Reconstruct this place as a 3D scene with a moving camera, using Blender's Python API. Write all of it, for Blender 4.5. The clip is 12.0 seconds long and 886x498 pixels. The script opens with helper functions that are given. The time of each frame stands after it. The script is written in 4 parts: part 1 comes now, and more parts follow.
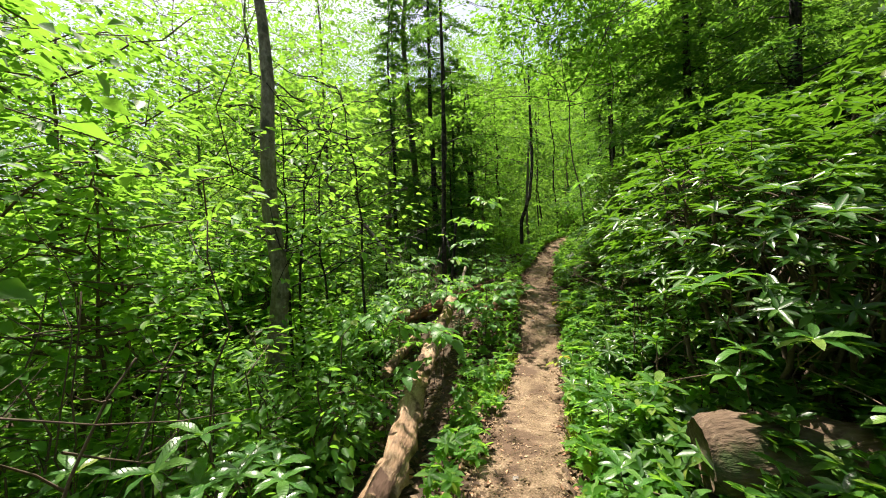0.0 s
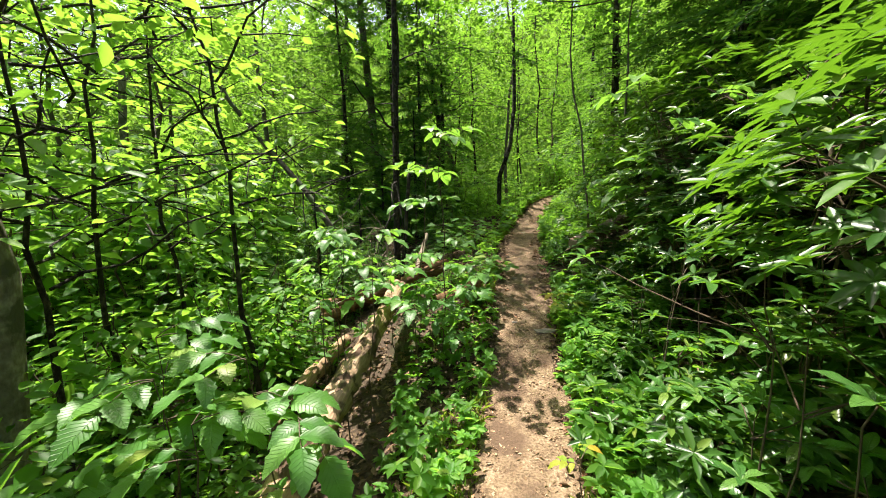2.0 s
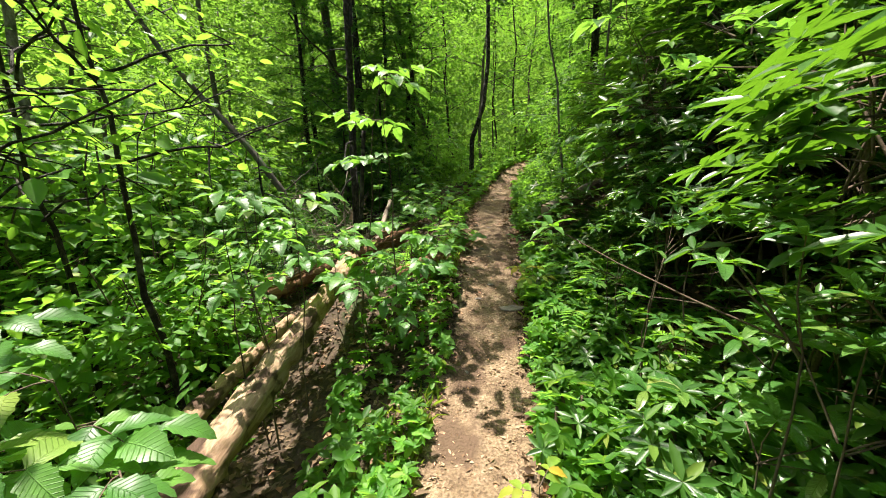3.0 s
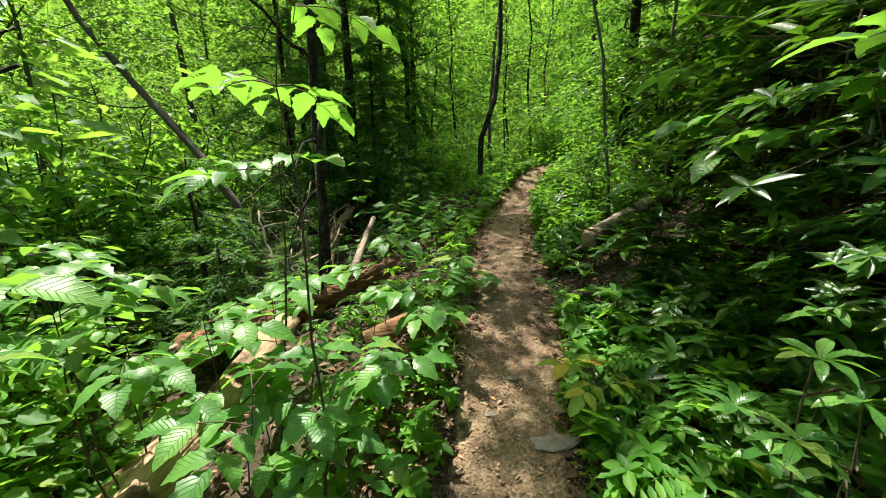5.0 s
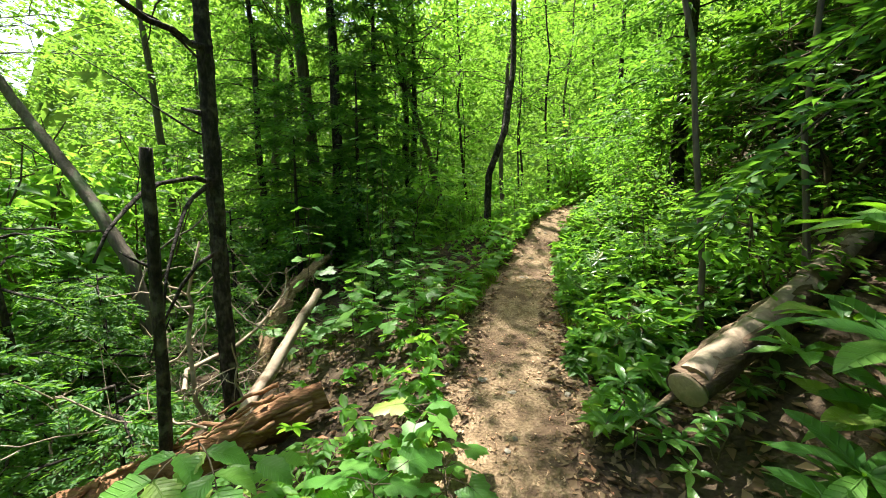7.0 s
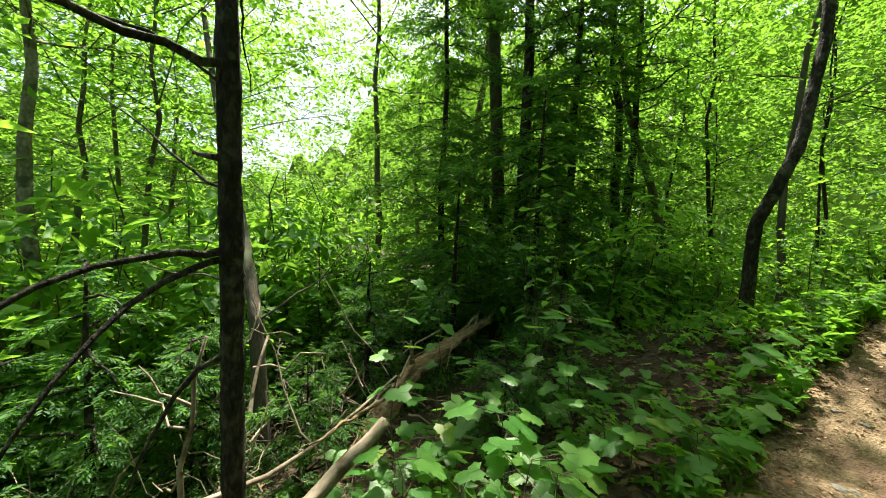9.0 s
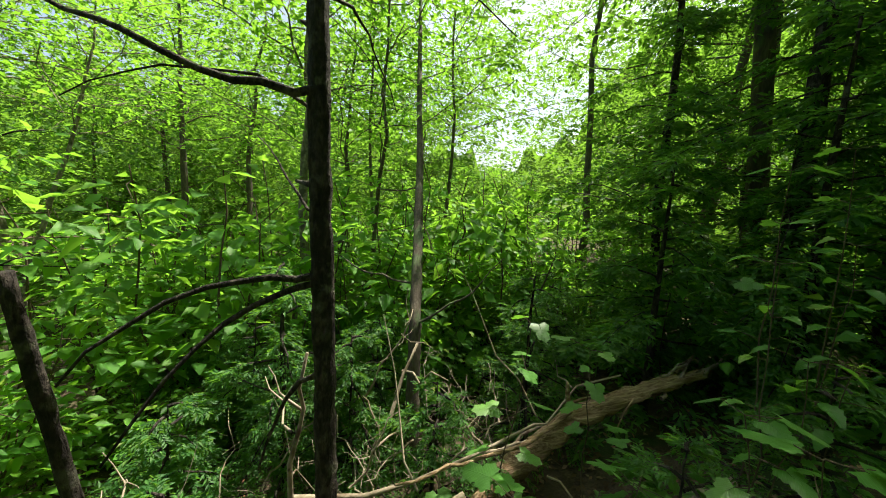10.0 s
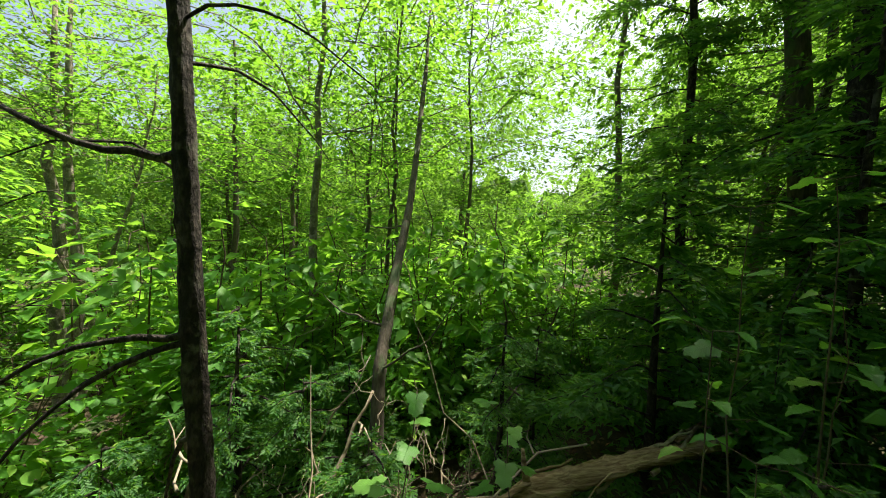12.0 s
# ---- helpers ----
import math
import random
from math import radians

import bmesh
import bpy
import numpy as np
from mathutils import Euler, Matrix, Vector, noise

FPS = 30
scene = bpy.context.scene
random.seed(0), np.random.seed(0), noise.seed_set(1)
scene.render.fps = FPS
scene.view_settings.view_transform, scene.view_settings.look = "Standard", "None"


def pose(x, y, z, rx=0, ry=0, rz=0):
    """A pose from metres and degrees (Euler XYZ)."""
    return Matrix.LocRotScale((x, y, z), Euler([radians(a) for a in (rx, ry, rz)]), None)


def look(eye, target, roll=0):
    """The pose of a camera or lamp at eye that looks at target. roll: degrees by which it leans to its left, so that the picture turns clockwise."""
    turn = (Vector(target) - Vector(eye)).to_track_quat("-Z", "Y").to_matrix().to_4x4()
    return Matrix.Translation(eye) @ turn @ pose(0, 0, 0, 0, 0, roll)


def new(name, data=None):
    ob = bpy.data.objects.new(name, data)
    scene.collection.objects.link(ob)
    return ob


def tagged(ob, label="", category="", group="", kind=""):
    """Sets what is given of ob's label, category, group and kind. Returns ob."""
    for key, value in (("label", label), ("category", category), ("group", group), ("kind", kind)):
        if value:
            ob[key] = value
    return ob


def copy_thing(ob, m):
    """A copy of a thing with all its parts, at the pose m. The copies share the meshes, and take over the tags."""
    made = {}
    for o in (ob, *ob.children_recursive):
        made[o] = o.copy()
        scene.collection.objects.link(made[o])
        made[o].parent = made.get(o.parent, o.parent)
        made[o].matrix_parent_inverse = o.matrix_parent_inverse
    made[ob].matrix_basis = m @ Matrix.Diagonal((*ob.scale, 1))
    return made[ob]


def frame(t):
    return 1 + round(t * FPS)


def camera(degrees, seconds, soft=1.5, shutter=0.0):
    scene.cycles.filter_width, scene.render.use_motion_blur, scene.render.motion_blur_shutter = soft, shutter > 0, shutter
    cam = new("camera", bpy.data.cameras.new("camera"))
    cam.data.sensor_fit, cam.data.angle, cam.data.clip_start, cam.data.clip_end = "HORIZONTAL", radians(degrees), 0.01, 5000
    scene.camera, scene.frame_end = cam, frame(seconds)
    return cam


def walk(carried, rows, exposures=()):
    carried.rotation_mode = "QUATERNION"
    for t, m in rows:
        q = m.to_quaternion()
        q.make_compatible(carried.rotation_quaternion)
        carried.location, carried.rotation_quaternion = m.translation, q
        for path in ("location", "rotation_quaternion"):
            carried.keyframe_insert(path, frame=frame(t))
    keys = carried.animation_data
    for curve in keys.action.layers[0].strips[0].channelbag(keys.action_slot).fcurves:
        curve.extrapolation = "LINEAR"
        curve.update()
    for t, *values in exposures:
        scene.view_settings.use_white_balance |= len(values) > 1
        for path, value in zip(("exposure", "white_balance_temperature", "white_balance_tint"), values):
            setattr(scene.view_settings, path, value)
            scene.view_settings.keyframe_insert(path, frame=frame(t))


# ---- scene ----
cam = camera(101.6, 12.0, soft=1.0)
PATH = [
    (0, (0.217, -0.303, 1.314), (0.133, 1.695, 1.288), -1.8),
    (0.5, (0.256, 0.322, 1.307), (0.272, 2.321, 1.261), 0.1),
    (1, (0.411, 0.938, 1.287), (0.554, 2.932, 1.241), 0.8),
    (1.5, (0.51, 1.527, 1.298), (0.575, 3.519, 1.132), 3.3),
    (2, (0.572, 2.005, 1.326), (0.615, 3.989, 1.072), -1.2),
    (2.5, (0.73, 2.224, 1.278), (0.831, 4.189, 0.917), -2.4),
    (2.7, (0.785, 2.349, 1.25), (0.934, 4.3, 0.836), -1.2),
    (4.3, (0.91, 3.44, 1.249), (1.081, 5.38, 0.797), -0.7),
    (4.5, (0.989, 3.685, 1.282), (1.092, 5.628, 0.819), -0.9),
    (5, (1.112, 4.223, 1.316), (1.224, 6.177, 0.902), -1.1),
    (5.5, (1.226, 4.617, 1.339), (1.243, 6.566, 0.888), -1.5),
    (6, (1.393, 5.097, 1.396), (1.376, 7.047, 0.952), 0.0),
    (6.5, (1.428, 5.554, 1.415), (1.43, 7.525, 1.075), 1.4),
    (7, (1.565, 6.08, 1.528), (1.604, 8.064, 1.281), -0.2),
    (7.2, (1.625, 6.329, 1.529), (1.588, 8.316, 1.304), 1.5),
    (8.8, (1.83, 7.772, 1.826), (0.922, 9.549, 1.693), 2.5),
    (9, (1.836, 7.913, 1.869), (0.767, 9.6, 1.774), 2.7),
    (9.5, (1.772, 8.336, 2.004), (0.209, 9.565, 1.785), 1.0),
    (10, (1.867, 8.77, 2.105), (0.033, 9.54, 1.893), 3.8),
    (10.5, (1.966, 9.175, 2.171), (0.071, 9.794, 2.004), 6.7),
    (11, (1.967, 9.554, 2.284), (0.087, 10.222, 2.159), 1.6),
    (11.5, (2.005, 9.699, 2.327), (0.074, 10.221, 2.293), 4.4),
    (12, (2.006, 9.754, 2.312), (0.06, 10.209, 2.223), 2.5),
]
walk(cam, [(t, look(eye, target, roll)) for t, eye, target, roll in PATH], exposures=[(0.0, 1.3, 6750, 17), (2.5, 1.65, 6700, 18), (5.0, 1.5, 6600, 12), (5.6, 1.6, 6600, 12), (6.3, 2.15, 6600, 12), (7.2, 2.1, 6600, 12), (9.0, 1.85, 6900, 8), (9.4, 1.6, 7000, 7), (10.0, 1.5, 7000, 7), (12.0, 1.5, 7000, 7)])

# ---- light ----
SUN_AZIMUTH, SUN_ELEVATION = radians(-35), radians(66)   # from +y towards +x
world = bpy.data.worlds.new("world")
scene.world = world
world.use_nodes = True
wn = world.node_tree.nodes
sky = wn.new("ShaderNodeTexSky")
sky.sky_type, sky.sun_disc = "NISHITA", False
sky.sun_elevation, sky.sun_rotation = SUN_ELEVATION, SUN_AZIMUTH
sky.air_density, sky.dust_density = 1.0, 4.0
world.node_tree.links.new(sky.outputs[0], wn["Background"].inputs[0])
wn["Background"].inputs[1].default_value = 0.088
sun = new("sun", bpy.data.lights.new("sun", "SUN"))
sun.data.energy, sun.data.angle, sun.data.color = 5.0, radians(0.55), (1.0, 0.95, 0.86)
sun.matrix_world = look((math.sin(SUN_AZIMUTH) * 60, math.cos(SUN_AZIMUTH) * 60, 60 * math.tan(SUN_ELEVATION)), (0, 0, 0))


# ---- materials ----
def mix_nodes(name):
    m = bpy.data.materials.new(name)
    m.use_nodes = True
    n, l = m.node_tree.nodes, m.node_tree.links
    n.clear()
    out = n.new("ShaderNodeOutputMaterial")
    return m, n, l, out


def ramp(n, stops):
    r = n.new("ShaderNodeValToRGB")
    e = r.color_ramp.elements
    while len(e) < len(stops):
        e.new(0.5)
    for k, (p, c) in zip(e, stops):
        k.position, k.color = p, (*c, 1)
    return r


def leaf_material(name, dark, mid, light, through_col, thin=0.42, rough=0.5, gloss=0.2, veins=False):
    """Green leaf: each leaf its own tone, waxy top, light shining through the blade."""
    m, n, l, out = mix_nodes(name)
    geo = n.new("ShaderNodeNewGeometry")
    info = n.new("ShaderNodeObjectInfo")
    add = n.new("ShaderNodeMath"); add.operation = "ADD"
    frac = n.new("ShaderNodeMath"); frac.operation = "FRACT"
    l.new(geo.outputs["Random Per Island"], add.inputs[0]); l.new(info.outputs["Random"], add.inputs[1])
    l.new(add.outputs[0], frac.inputs[0])
    cr = ramp(n, [(0.0, dark), (0.55, mid), (0.93, light), (1.0, (light[0] * 1.7, light[1] * 1.05, light[2]))])
    l.new(frac.outputs[0], cr.inputs[0])
    tc = n.new("ShaderNodeTexCoord")
    nz = n.new("ShaderNodeTexNoise"); nz.inputs["Scale"].default_value = 1.3; nz.inputs["Detail"].default_value = 3
    l.new(tc.outputs["Object"], nz.inputs["Vector"])
    hsv = n.new("ShaderNodeHueSaturation")
    mr = n.new("ShaderNodeMapRange"); mr.inputs[3].default_value, mr.inputs[4].default_value = 0.6, 1.4
    l.new(nz.outputs[0], mr.inputs[0]); l.new(mr.outputs[0], hsv.inputs["Value"]); l.new(cr.outputs[0], hsv.inputs["Color"])
    fine = n.new("ShaderNodeTexNoise"); fine.inputs["Scale"].default_value = 60; fine.inputs["Detail"].default_value = 2
    l.new(tc.outputs["Object"], fine.inputs["Vector"])
    bump = n.new("ShaderNodeBump"); bump.inputs["Strength"].default_value = 0.25; bump.inputs["Distance"].default_value = 0.004
    l.new(fine.outputs[0], bump.inputs["Height"])
    if veins:
        # side veins slanting from the midrib, in the blade's own length
        sep = n.new("ShaderNodeSeparateXYZ"); l.new(tc.outputs["Object"], sep.inputs[0])
        ab = n.new("ShaderNodeMath"); ab.operation = "ABSOLUTE"; l.new(sep.outputs[1], ab.inputs[0])
        sl = n.new("ShaderNodeMath"); sl.operation = "MULTIPLY_ADD"; sl.inputs[1].default_value = -0.9; l.new(ab.outputs[0], sl.inputs[0]); l.new(sep.outputs[0], sl.inputs[2])
        ph = n.new("ShaderNodeMath"); ph.operation = "MULTIPLY"; ph.inputs[1].default_value = 62.0; l.new(sl.outputs[0], ph.inputs[0])
        sn = n.new("ShaderNodeMath"); sn.operation = "SINE"; l.new(ph.outputs[0], sn.inputs[0])
        vr = n.new("ShaderNodeMapRange"); vr.inputs[1].default_value, vr.inputs[2].default_value = 0.75, 1.0; l.new(sn.outputs[0], vr.inputs[0])
        rib = n.new("ShaderNodeMapRange"); rib.inputs[1].default_value, rib.inputs[2].default_value, rib.inputs[3].default_value, rib.inputs[4].default_value = 0.004, 0.014, 1.0, 0.0
        l.new(ab.outputs[0], rib.inputs[0])
        mxv = n.new("ShaderNodeMath"); mxv.operation = "MAXIMUM"; l.new(vr.outputs[0], mxv.inputs[0]); l.new(rib.outputs[0], mxv.inputs[1])
        lift = n.new("ShaderNodeMath"); lift.operation = "MULTIPLY_ADD"; lift.inputs[1].default_value = 0.16; l.new(mxv.outputs[0], lift.inputs[0]); l.new(mr.outputs[0], lift.inputs[2])
        l.new(lift.outputs[0], hsv.inputs["Value"])
        l.new(mxv.outputs[0], bump.inputs["Height"])
        bump.inputs["Strength"].default_value = 0.6
        bump.inputs["Distance"].default_value = 0.02
        nz.inputs["Scale"].default_value = 2.5
    p = n.new("ShaderNodeBsdfPrincipled")
    p.inputs["Roughness"].default_value = rough
    p.inputs["Specular IOR Level"].default_value = gloss
    l.new(hsv.outputs[0], p.inputs["Base Color"]); l.new(bump.outputs[0], p.inputs["Normal"])
    t = n.new("ShaderNodeBsdfTranslucent")
    tm = n.new("ShaderNodeMix"); tm.data_type = "RGBA"; tm.blend_type = "MULTIPLY"; tm.inputs[0].default_value = 0.5
    tm.inputs[6].default_value = (*through_col, 1)
    l.new(mr.outputs[0], tm.inputs[7])
    l.new(tm.outputs[2], t.inputs[0])
    mx = n.new("ShaderNodeMixShader"); mx.inputs[0].default_value = thin
    l.new(p.outputs[0], mx.inputs[1]); l.new(t.outputs[0], mx.inputs[2])
    l.new(mx.outputs[0], out.inputs[0])
    return m


def surface_material(name, stops, scale=6.0, stretch=(1, 1, 1), rough=0.85, relief=0.02, fine=60.0, patch=None):
    """Bark, dirt, wood, stone: two scales of tone, fine relief, optional patches of a second colour (moss, lichen)."""
    m, n, l, out = mix_nodes(name)
    tc = n.new("ShaderNodeTexCoord")
    mp = n.new("ShaderNodeMapping"); mp.inputs["Scale"].default_value = stretch
    l.new(tc.outputs["Object"], mp.inputs["Vector"])
    big = n.new("ShaderNodeTexNoise"); big.inputs["Scale"].default_value = scale; big.inputs["Detail"].default_value = 8; big.inputs["Roughness"].default_value = 0.65
    small = n.new("ShaderNodeTexNoise"); small.inputs["Scale"].default_value = fine; small.inputs["Detail"].default_value = 4
    l.new(mp.outputs[0], big.inputs["Vector"]); l.new(mp.outputs[0], small.inputs["Vector"])
    mixv = n.new("ShaderNodeMath"); mixv.operation = "MULTIPLY_ADD"; mixv.inputs[1].default_value = 0.45
    l.new(small.outputs[0], mixv.inputs[0])
    half = n.new("ShaderNodeMath"); half.operation = "MULTIPLY"; half.inputs[1].default_value = 0.6
    l.new(big.outputs[0], half.inputs[0]); l.new(half.outputs[0], mixv.inputs[2])
    cr = ramp(n, stops)
    l.new(mixv.outputs[0], cr.inputs[0])
    colour = cr.outputs[0]
    if patch:
        pn = n.new("ShaderNodeTexNoise"); pn.inputs["Scale"].default_value = patch[1]; pn.inputs["Detail"].default_value = 6
        l.new(tc.outputs["Object"], pn.inputs["Vector"])
        pr = ramp(n, [(patch[2], (0, 0, 0)), (patch[2] + 0.08, (1, 1, 1))])
        l.new(pn.outputs[0], pr.inputs[0])
        pm = n.new("ShaderNodeMix"); pm.data_type = "RGBA"
        pm.inputs[7].default_value = (*patch[0], 1)
        l.new(pr.outputs[0], pm.inputs[0]); l.new(colour, pm.inputs[6])
        colour = pm.outputs[2]
    p = n.new("ShaderNodeBsdfPrincipled"); p.inputs["Roughness"].default_value = rough
    p.inputs["Specular IOR Level"].default_value = 0.25
    bump = n.new("ShaderNodeBump"); bump.inputs["Strength"].default_value = 0.9; bump.inputs["Distance"].default_value = relief
    l.new(mixv.outputs[0], bump.inputs["Height"])
    l.new(colour, p.inputs["Base Color"]); l.new(bump.outputs[0], p.inputs["Normal"]); l.new(p.outputs[0], out.inputs[0])
    return m


LEAF = leaf_material("leaf_broad", (0.024, 0.085, 0.010), (0.042, 0.130, 0.014), (0.080, 0.185, 0.018), (0.27, 0.58, 0.045), 0.45)
LEAF_FRESH = leaf_material("leaf_fresh", (0.040, 0.135, 0.020), (0.072, 0.205, 0.030), (0.125, 0.275, 0.040), (0.32, 0.64, 0.055), 0.46, 0.5, 0.2)
LEAF_WAXY = leaf_material("leaf_waxy", (0.020, 0.066, 0.012), (0.038, 0.110, 0.018), (0.080, 0.170, 0.028), (0.15, 0.36, 0.016), 0.30, 0.34, 0.4)
LEAF_HEMLOCK = leaf_material("needle_dark", (0.018, 0.068, 0.019), (0.038, 0.115, 0.028), (0.066, 0.165, 0.038), (0.19, 0.44, 0.035), 0.38, 0.5)
BLADE_SOFT = leaf_material("blade_soft", (0.040, 0.140, 0.024), (0.072, 0.205, 0.036), (0.120, 0.270, 0.050), (0.25, 0.56, 0.05), 0.38, 0.42, 0.4, True)
BLADE_WAXY = leaf_material("blade_waxy", (0.030, 0.100, 0.022), (0.060, 0.165, 0.032), (0.110, 0.230, 0.048), (0.20, 0.48, 0.016), 0.34, 0.30, 0.5, True)
# Leaf tones darkened: the shade inside the far crowns is in the colour.
LEAF_FAR_SHADED = leaf_material("leaf_far_woods_shaded", (0.018, 0.066, 0.008), (0.036, 0.105, 0.020), (0.075, 0.160, 0.026), (0.25, 0.50, 0.05), 0.42, 0.6, 0.12)
LEAF_YELLOW = leaf_material("leaf_yellow", (0.11, 0.22, 0.03), (0.18, 0.27, 0.035), (0.30, 0.30, 0.04), (0.45, 0.6, 0.05))
LEAF_DEAD = leaf_material("leaf_dead", (0.045, 0.029, 0.016), (0.105, 0.070, 0.039), (0.215, 0.155, 0.092), (0.22, 0.13, 0.05), 0.12, 0.7)
BARK = surface_material("bark_grey_brown", [(0.25, (0.035, 0.028, 0.022)), (0.5, (0.085, 0.070, 0.055)), (0.75, (0.17, 0.145, 0.115))], 9, (1, 1, 0.22), 0.9, 0.02, 45, ((0.10, 0.13, 0.07), 3.0, 0.56))
BARK_DARK = surface_material("bark_dark", [(0.38, (0.008, 0.006, 0.005)), (0.52, (0.022, 0.017, 0.014)), (0.64, (0.070, 0.056, 0.046))], 13, (1, 1, 0.45), 0.85, 0.09, 42, ((0.085, 0.080, 0.062), 8.0, 0.58))
OLDLOG = surface_material("old_log_bark", [(0.25, (0.030, 0.020, 0.013)), (0.5, (0.105, 0.072, 0.045)), (0.78, (0.22, 0.165, 0.11))], 5, (0.25, 1, 1), 0.9, 0.03, 40, ((0.05, 0.075, 0.025), 3.0, 0.58))
BARK_PALE = surface_material("bark_pale", [(0.28, (0.055, 0.045, 0.034)), (0.5, (0.17, 0.145, 0.11)), (0.72, (0.36, 0.32, 0.26))], 8, (1, 1, 0.6), 0.85, 0.035, 34, ((0.085, 0.080, 0.055), 6.0, 0.55))
TWIG = surface_material("twig_bark", [(0.3, (0.045, 0.032, 0.022)), (0.7, (0.13, 0.095, 0.065))], 20, (1, 1, 1), 0.85, 0.004, 80)
DEADWOOD = surface_material("bare_wood", [(0.25, (0.085, 0.045, 0.024)), (0.46, (0.27, 0.175, 0.10)), (0.62, (0.40, 0.285, 0.18)), (0.78, (0.50, 0.38, 0.26))], 6, (1, 0.14, 1), 0.85, 0.025, 55, ((0.075, 0.045, 0.028), 4.5, 0.51))
ROTWOOD = surface_material("rotten_wood", [(0.25, (0.045, 0.022, 0.012)), (0.5, (0.17, 0.085, 0.042)), (0.78, (0.38, 0.235, 0.135))], 10, (0.14, 0.5, 1), 0.9, 0.03, 50)
SPLITWOOD = surface_material("split_wood", [(0.28, (0.050, 0.030, 0.017)), (0.46, (0.17, 0.105, 0.058)), (0.60, (0.33, 0.235, 0.145)), (0.74, (0.48, 0.38, 0.26))], 12, (1, 0.09, 1), 0.9, 0.04, 60)
GREYWOOD = surface_material("weathered_wood", [(0.25, (0.090, 0.062, 0.040)), (0.45, (0.22, 0.175, 0.125)), (0.72, (0.38, 0.32, 0.245))], 8, (0.5, 0.3, 0.5), 0.85, 0.012, 70, ((0.10, 0.070, 0.045), 5.0, 0.57))
CUTWOOD = surface_material("sawn_wood", [(0.3, (0.15, 0.11, 0.07)), (0.7, (0.32, 0.25, 0.165))], 14, (1, 1, 1), 0.85, 0.004, 90, ((0.16, 0.14, 0.08), 6.0, 0.58))
DIRT = surface_material("trail_dirt", [(0.32, (0.055, 0.036, 0.022)), (0.46, (0.140, 0.096, 0.056)), (0.58, (0.235, 0.170, 0.102)), (0.72, (0.41, 0.32, 0.21))], 6.0, (1, 1, 1), 0.95, 0.06, 62, ((0.115, 0.076, 0.047), 2.3, 0.52))
DRYBITS = leaf_material("dry_bits", (0.10, 0.060, 0.032), (0.22, 0.145, 0.080), (0.42, 0.31, 0.19), (0.3, 0.18, 0.08), 0.12, 0.7)
LITTER = surface_material("leaf_litter_soil", [(0.25, (0.020, 0.014, 0.009)), (0.5, (0.052, 0.038, 0.024)), (0.8, (0.125, 0.090, 0.056))], 9, (1, 1, 1), 0.95, 0.03, 40, ((0.030, 0.048, 0.014), 1.1, 0.55))
STONE = surface_material("trail_stone", [(0.25, (0.09, 0.082, 0.065)), (0.5, (0.17, 0.155, 0.125)), (0.8, (0.27, 0.25, 0.21))], 8, (1, 1, 1), 0.85, 0.01, 60, ((0.12, 0.14, 0.06), 3.0, 0.58))
GRASS = leaf_material("grass_blade", (0.05, 0.12, 0.015), (0.09, 0.18, 0.022), (0.15, 0.24, 0.03), (0.35, 0.5, 0.04))

# ---- mesh tools ----
rng = np.random.default_rng(7)


def unit(v):
    return v / np.maximum(np.linalg.norm(v, axis=-1, keepdims=True), 1e-9)


def mesh_from(name, verts, faces, materials, smooth=False, face_mats=None):
    """verts (n,3); faces (m,k) with one k."""
    verts, faces = np.asarray(verts, np.float32), np.asarray(faces, np.int32)
    me = bpy.data.meshes.new(name)
    me.vertices.add(len(verts)); me.vertices.foreach_set("co", verts.ravel())
    k = faces.shape[1]
    me.loops.add(faces.size); me.loops.foreach_set("vertex_index", faces.ravel())
    me.polygons.add(len(faces))
    me.polygons.foreach_set("loop_start", np.arange(0, faces.size, k, dtype=np.int32))
    me.polygons.foreach_set("loop_total", np.full(len(faces), k, np.int32))
    if smooth:
        me.polygons.foreach_set("use_smooth", np.ones(len(faces), bool))
    if face_mats is not None:
        me.polygons.foreach_set("material_index", np.asarray(face_mats, np.int32))
    for m in materials if isinstance(materials, (list, tuple)) else [materials]:
        me.materials.append(m)
    me.update(calc_edges=True)
    return me


def part(name, me, parent, label=""):
    ob = new(name, me)
    ob.parent = parent
    if label:
        ob["label"] = label
    return ob


def empty(name, x, y, z, label, category, group=""):
    ob = new(name)
    ob.empty_display_size = 0.1
    ob.matrix_basis = pose(x, y, z)
    return tagged(ob, label, category, group)


def simple_leaves(P, D, N, L, W, droop=0.12):
    """Folded pointed blades: four vertices, two triangles each. All arrays (n,3) or (n,)."""
    P, D = np.asarray(P, float), unit(np.asarray(D, float))
    S = unit(np.cross(D, N)); U = np.cross(S, D)
    L, W = np.asarray(L)[:, None], np.asarray(W)[:, None]
    v = np.stack([P, P + D * L * 0.45 + S * W * 0.5 + U * W * 0.16, P + D * L - U * L * droop, P + D * L * 0.45 - S * W * 0.5 + U * W * 0.16], 1)
    n = len(P)
    f = np.array([[0, 2, 1], [0, 3, 2]])
    return v.reshape(-1, 3), (f[None] + 4 * np.arange(n)[:, None, None]).reshape(-1, 3)


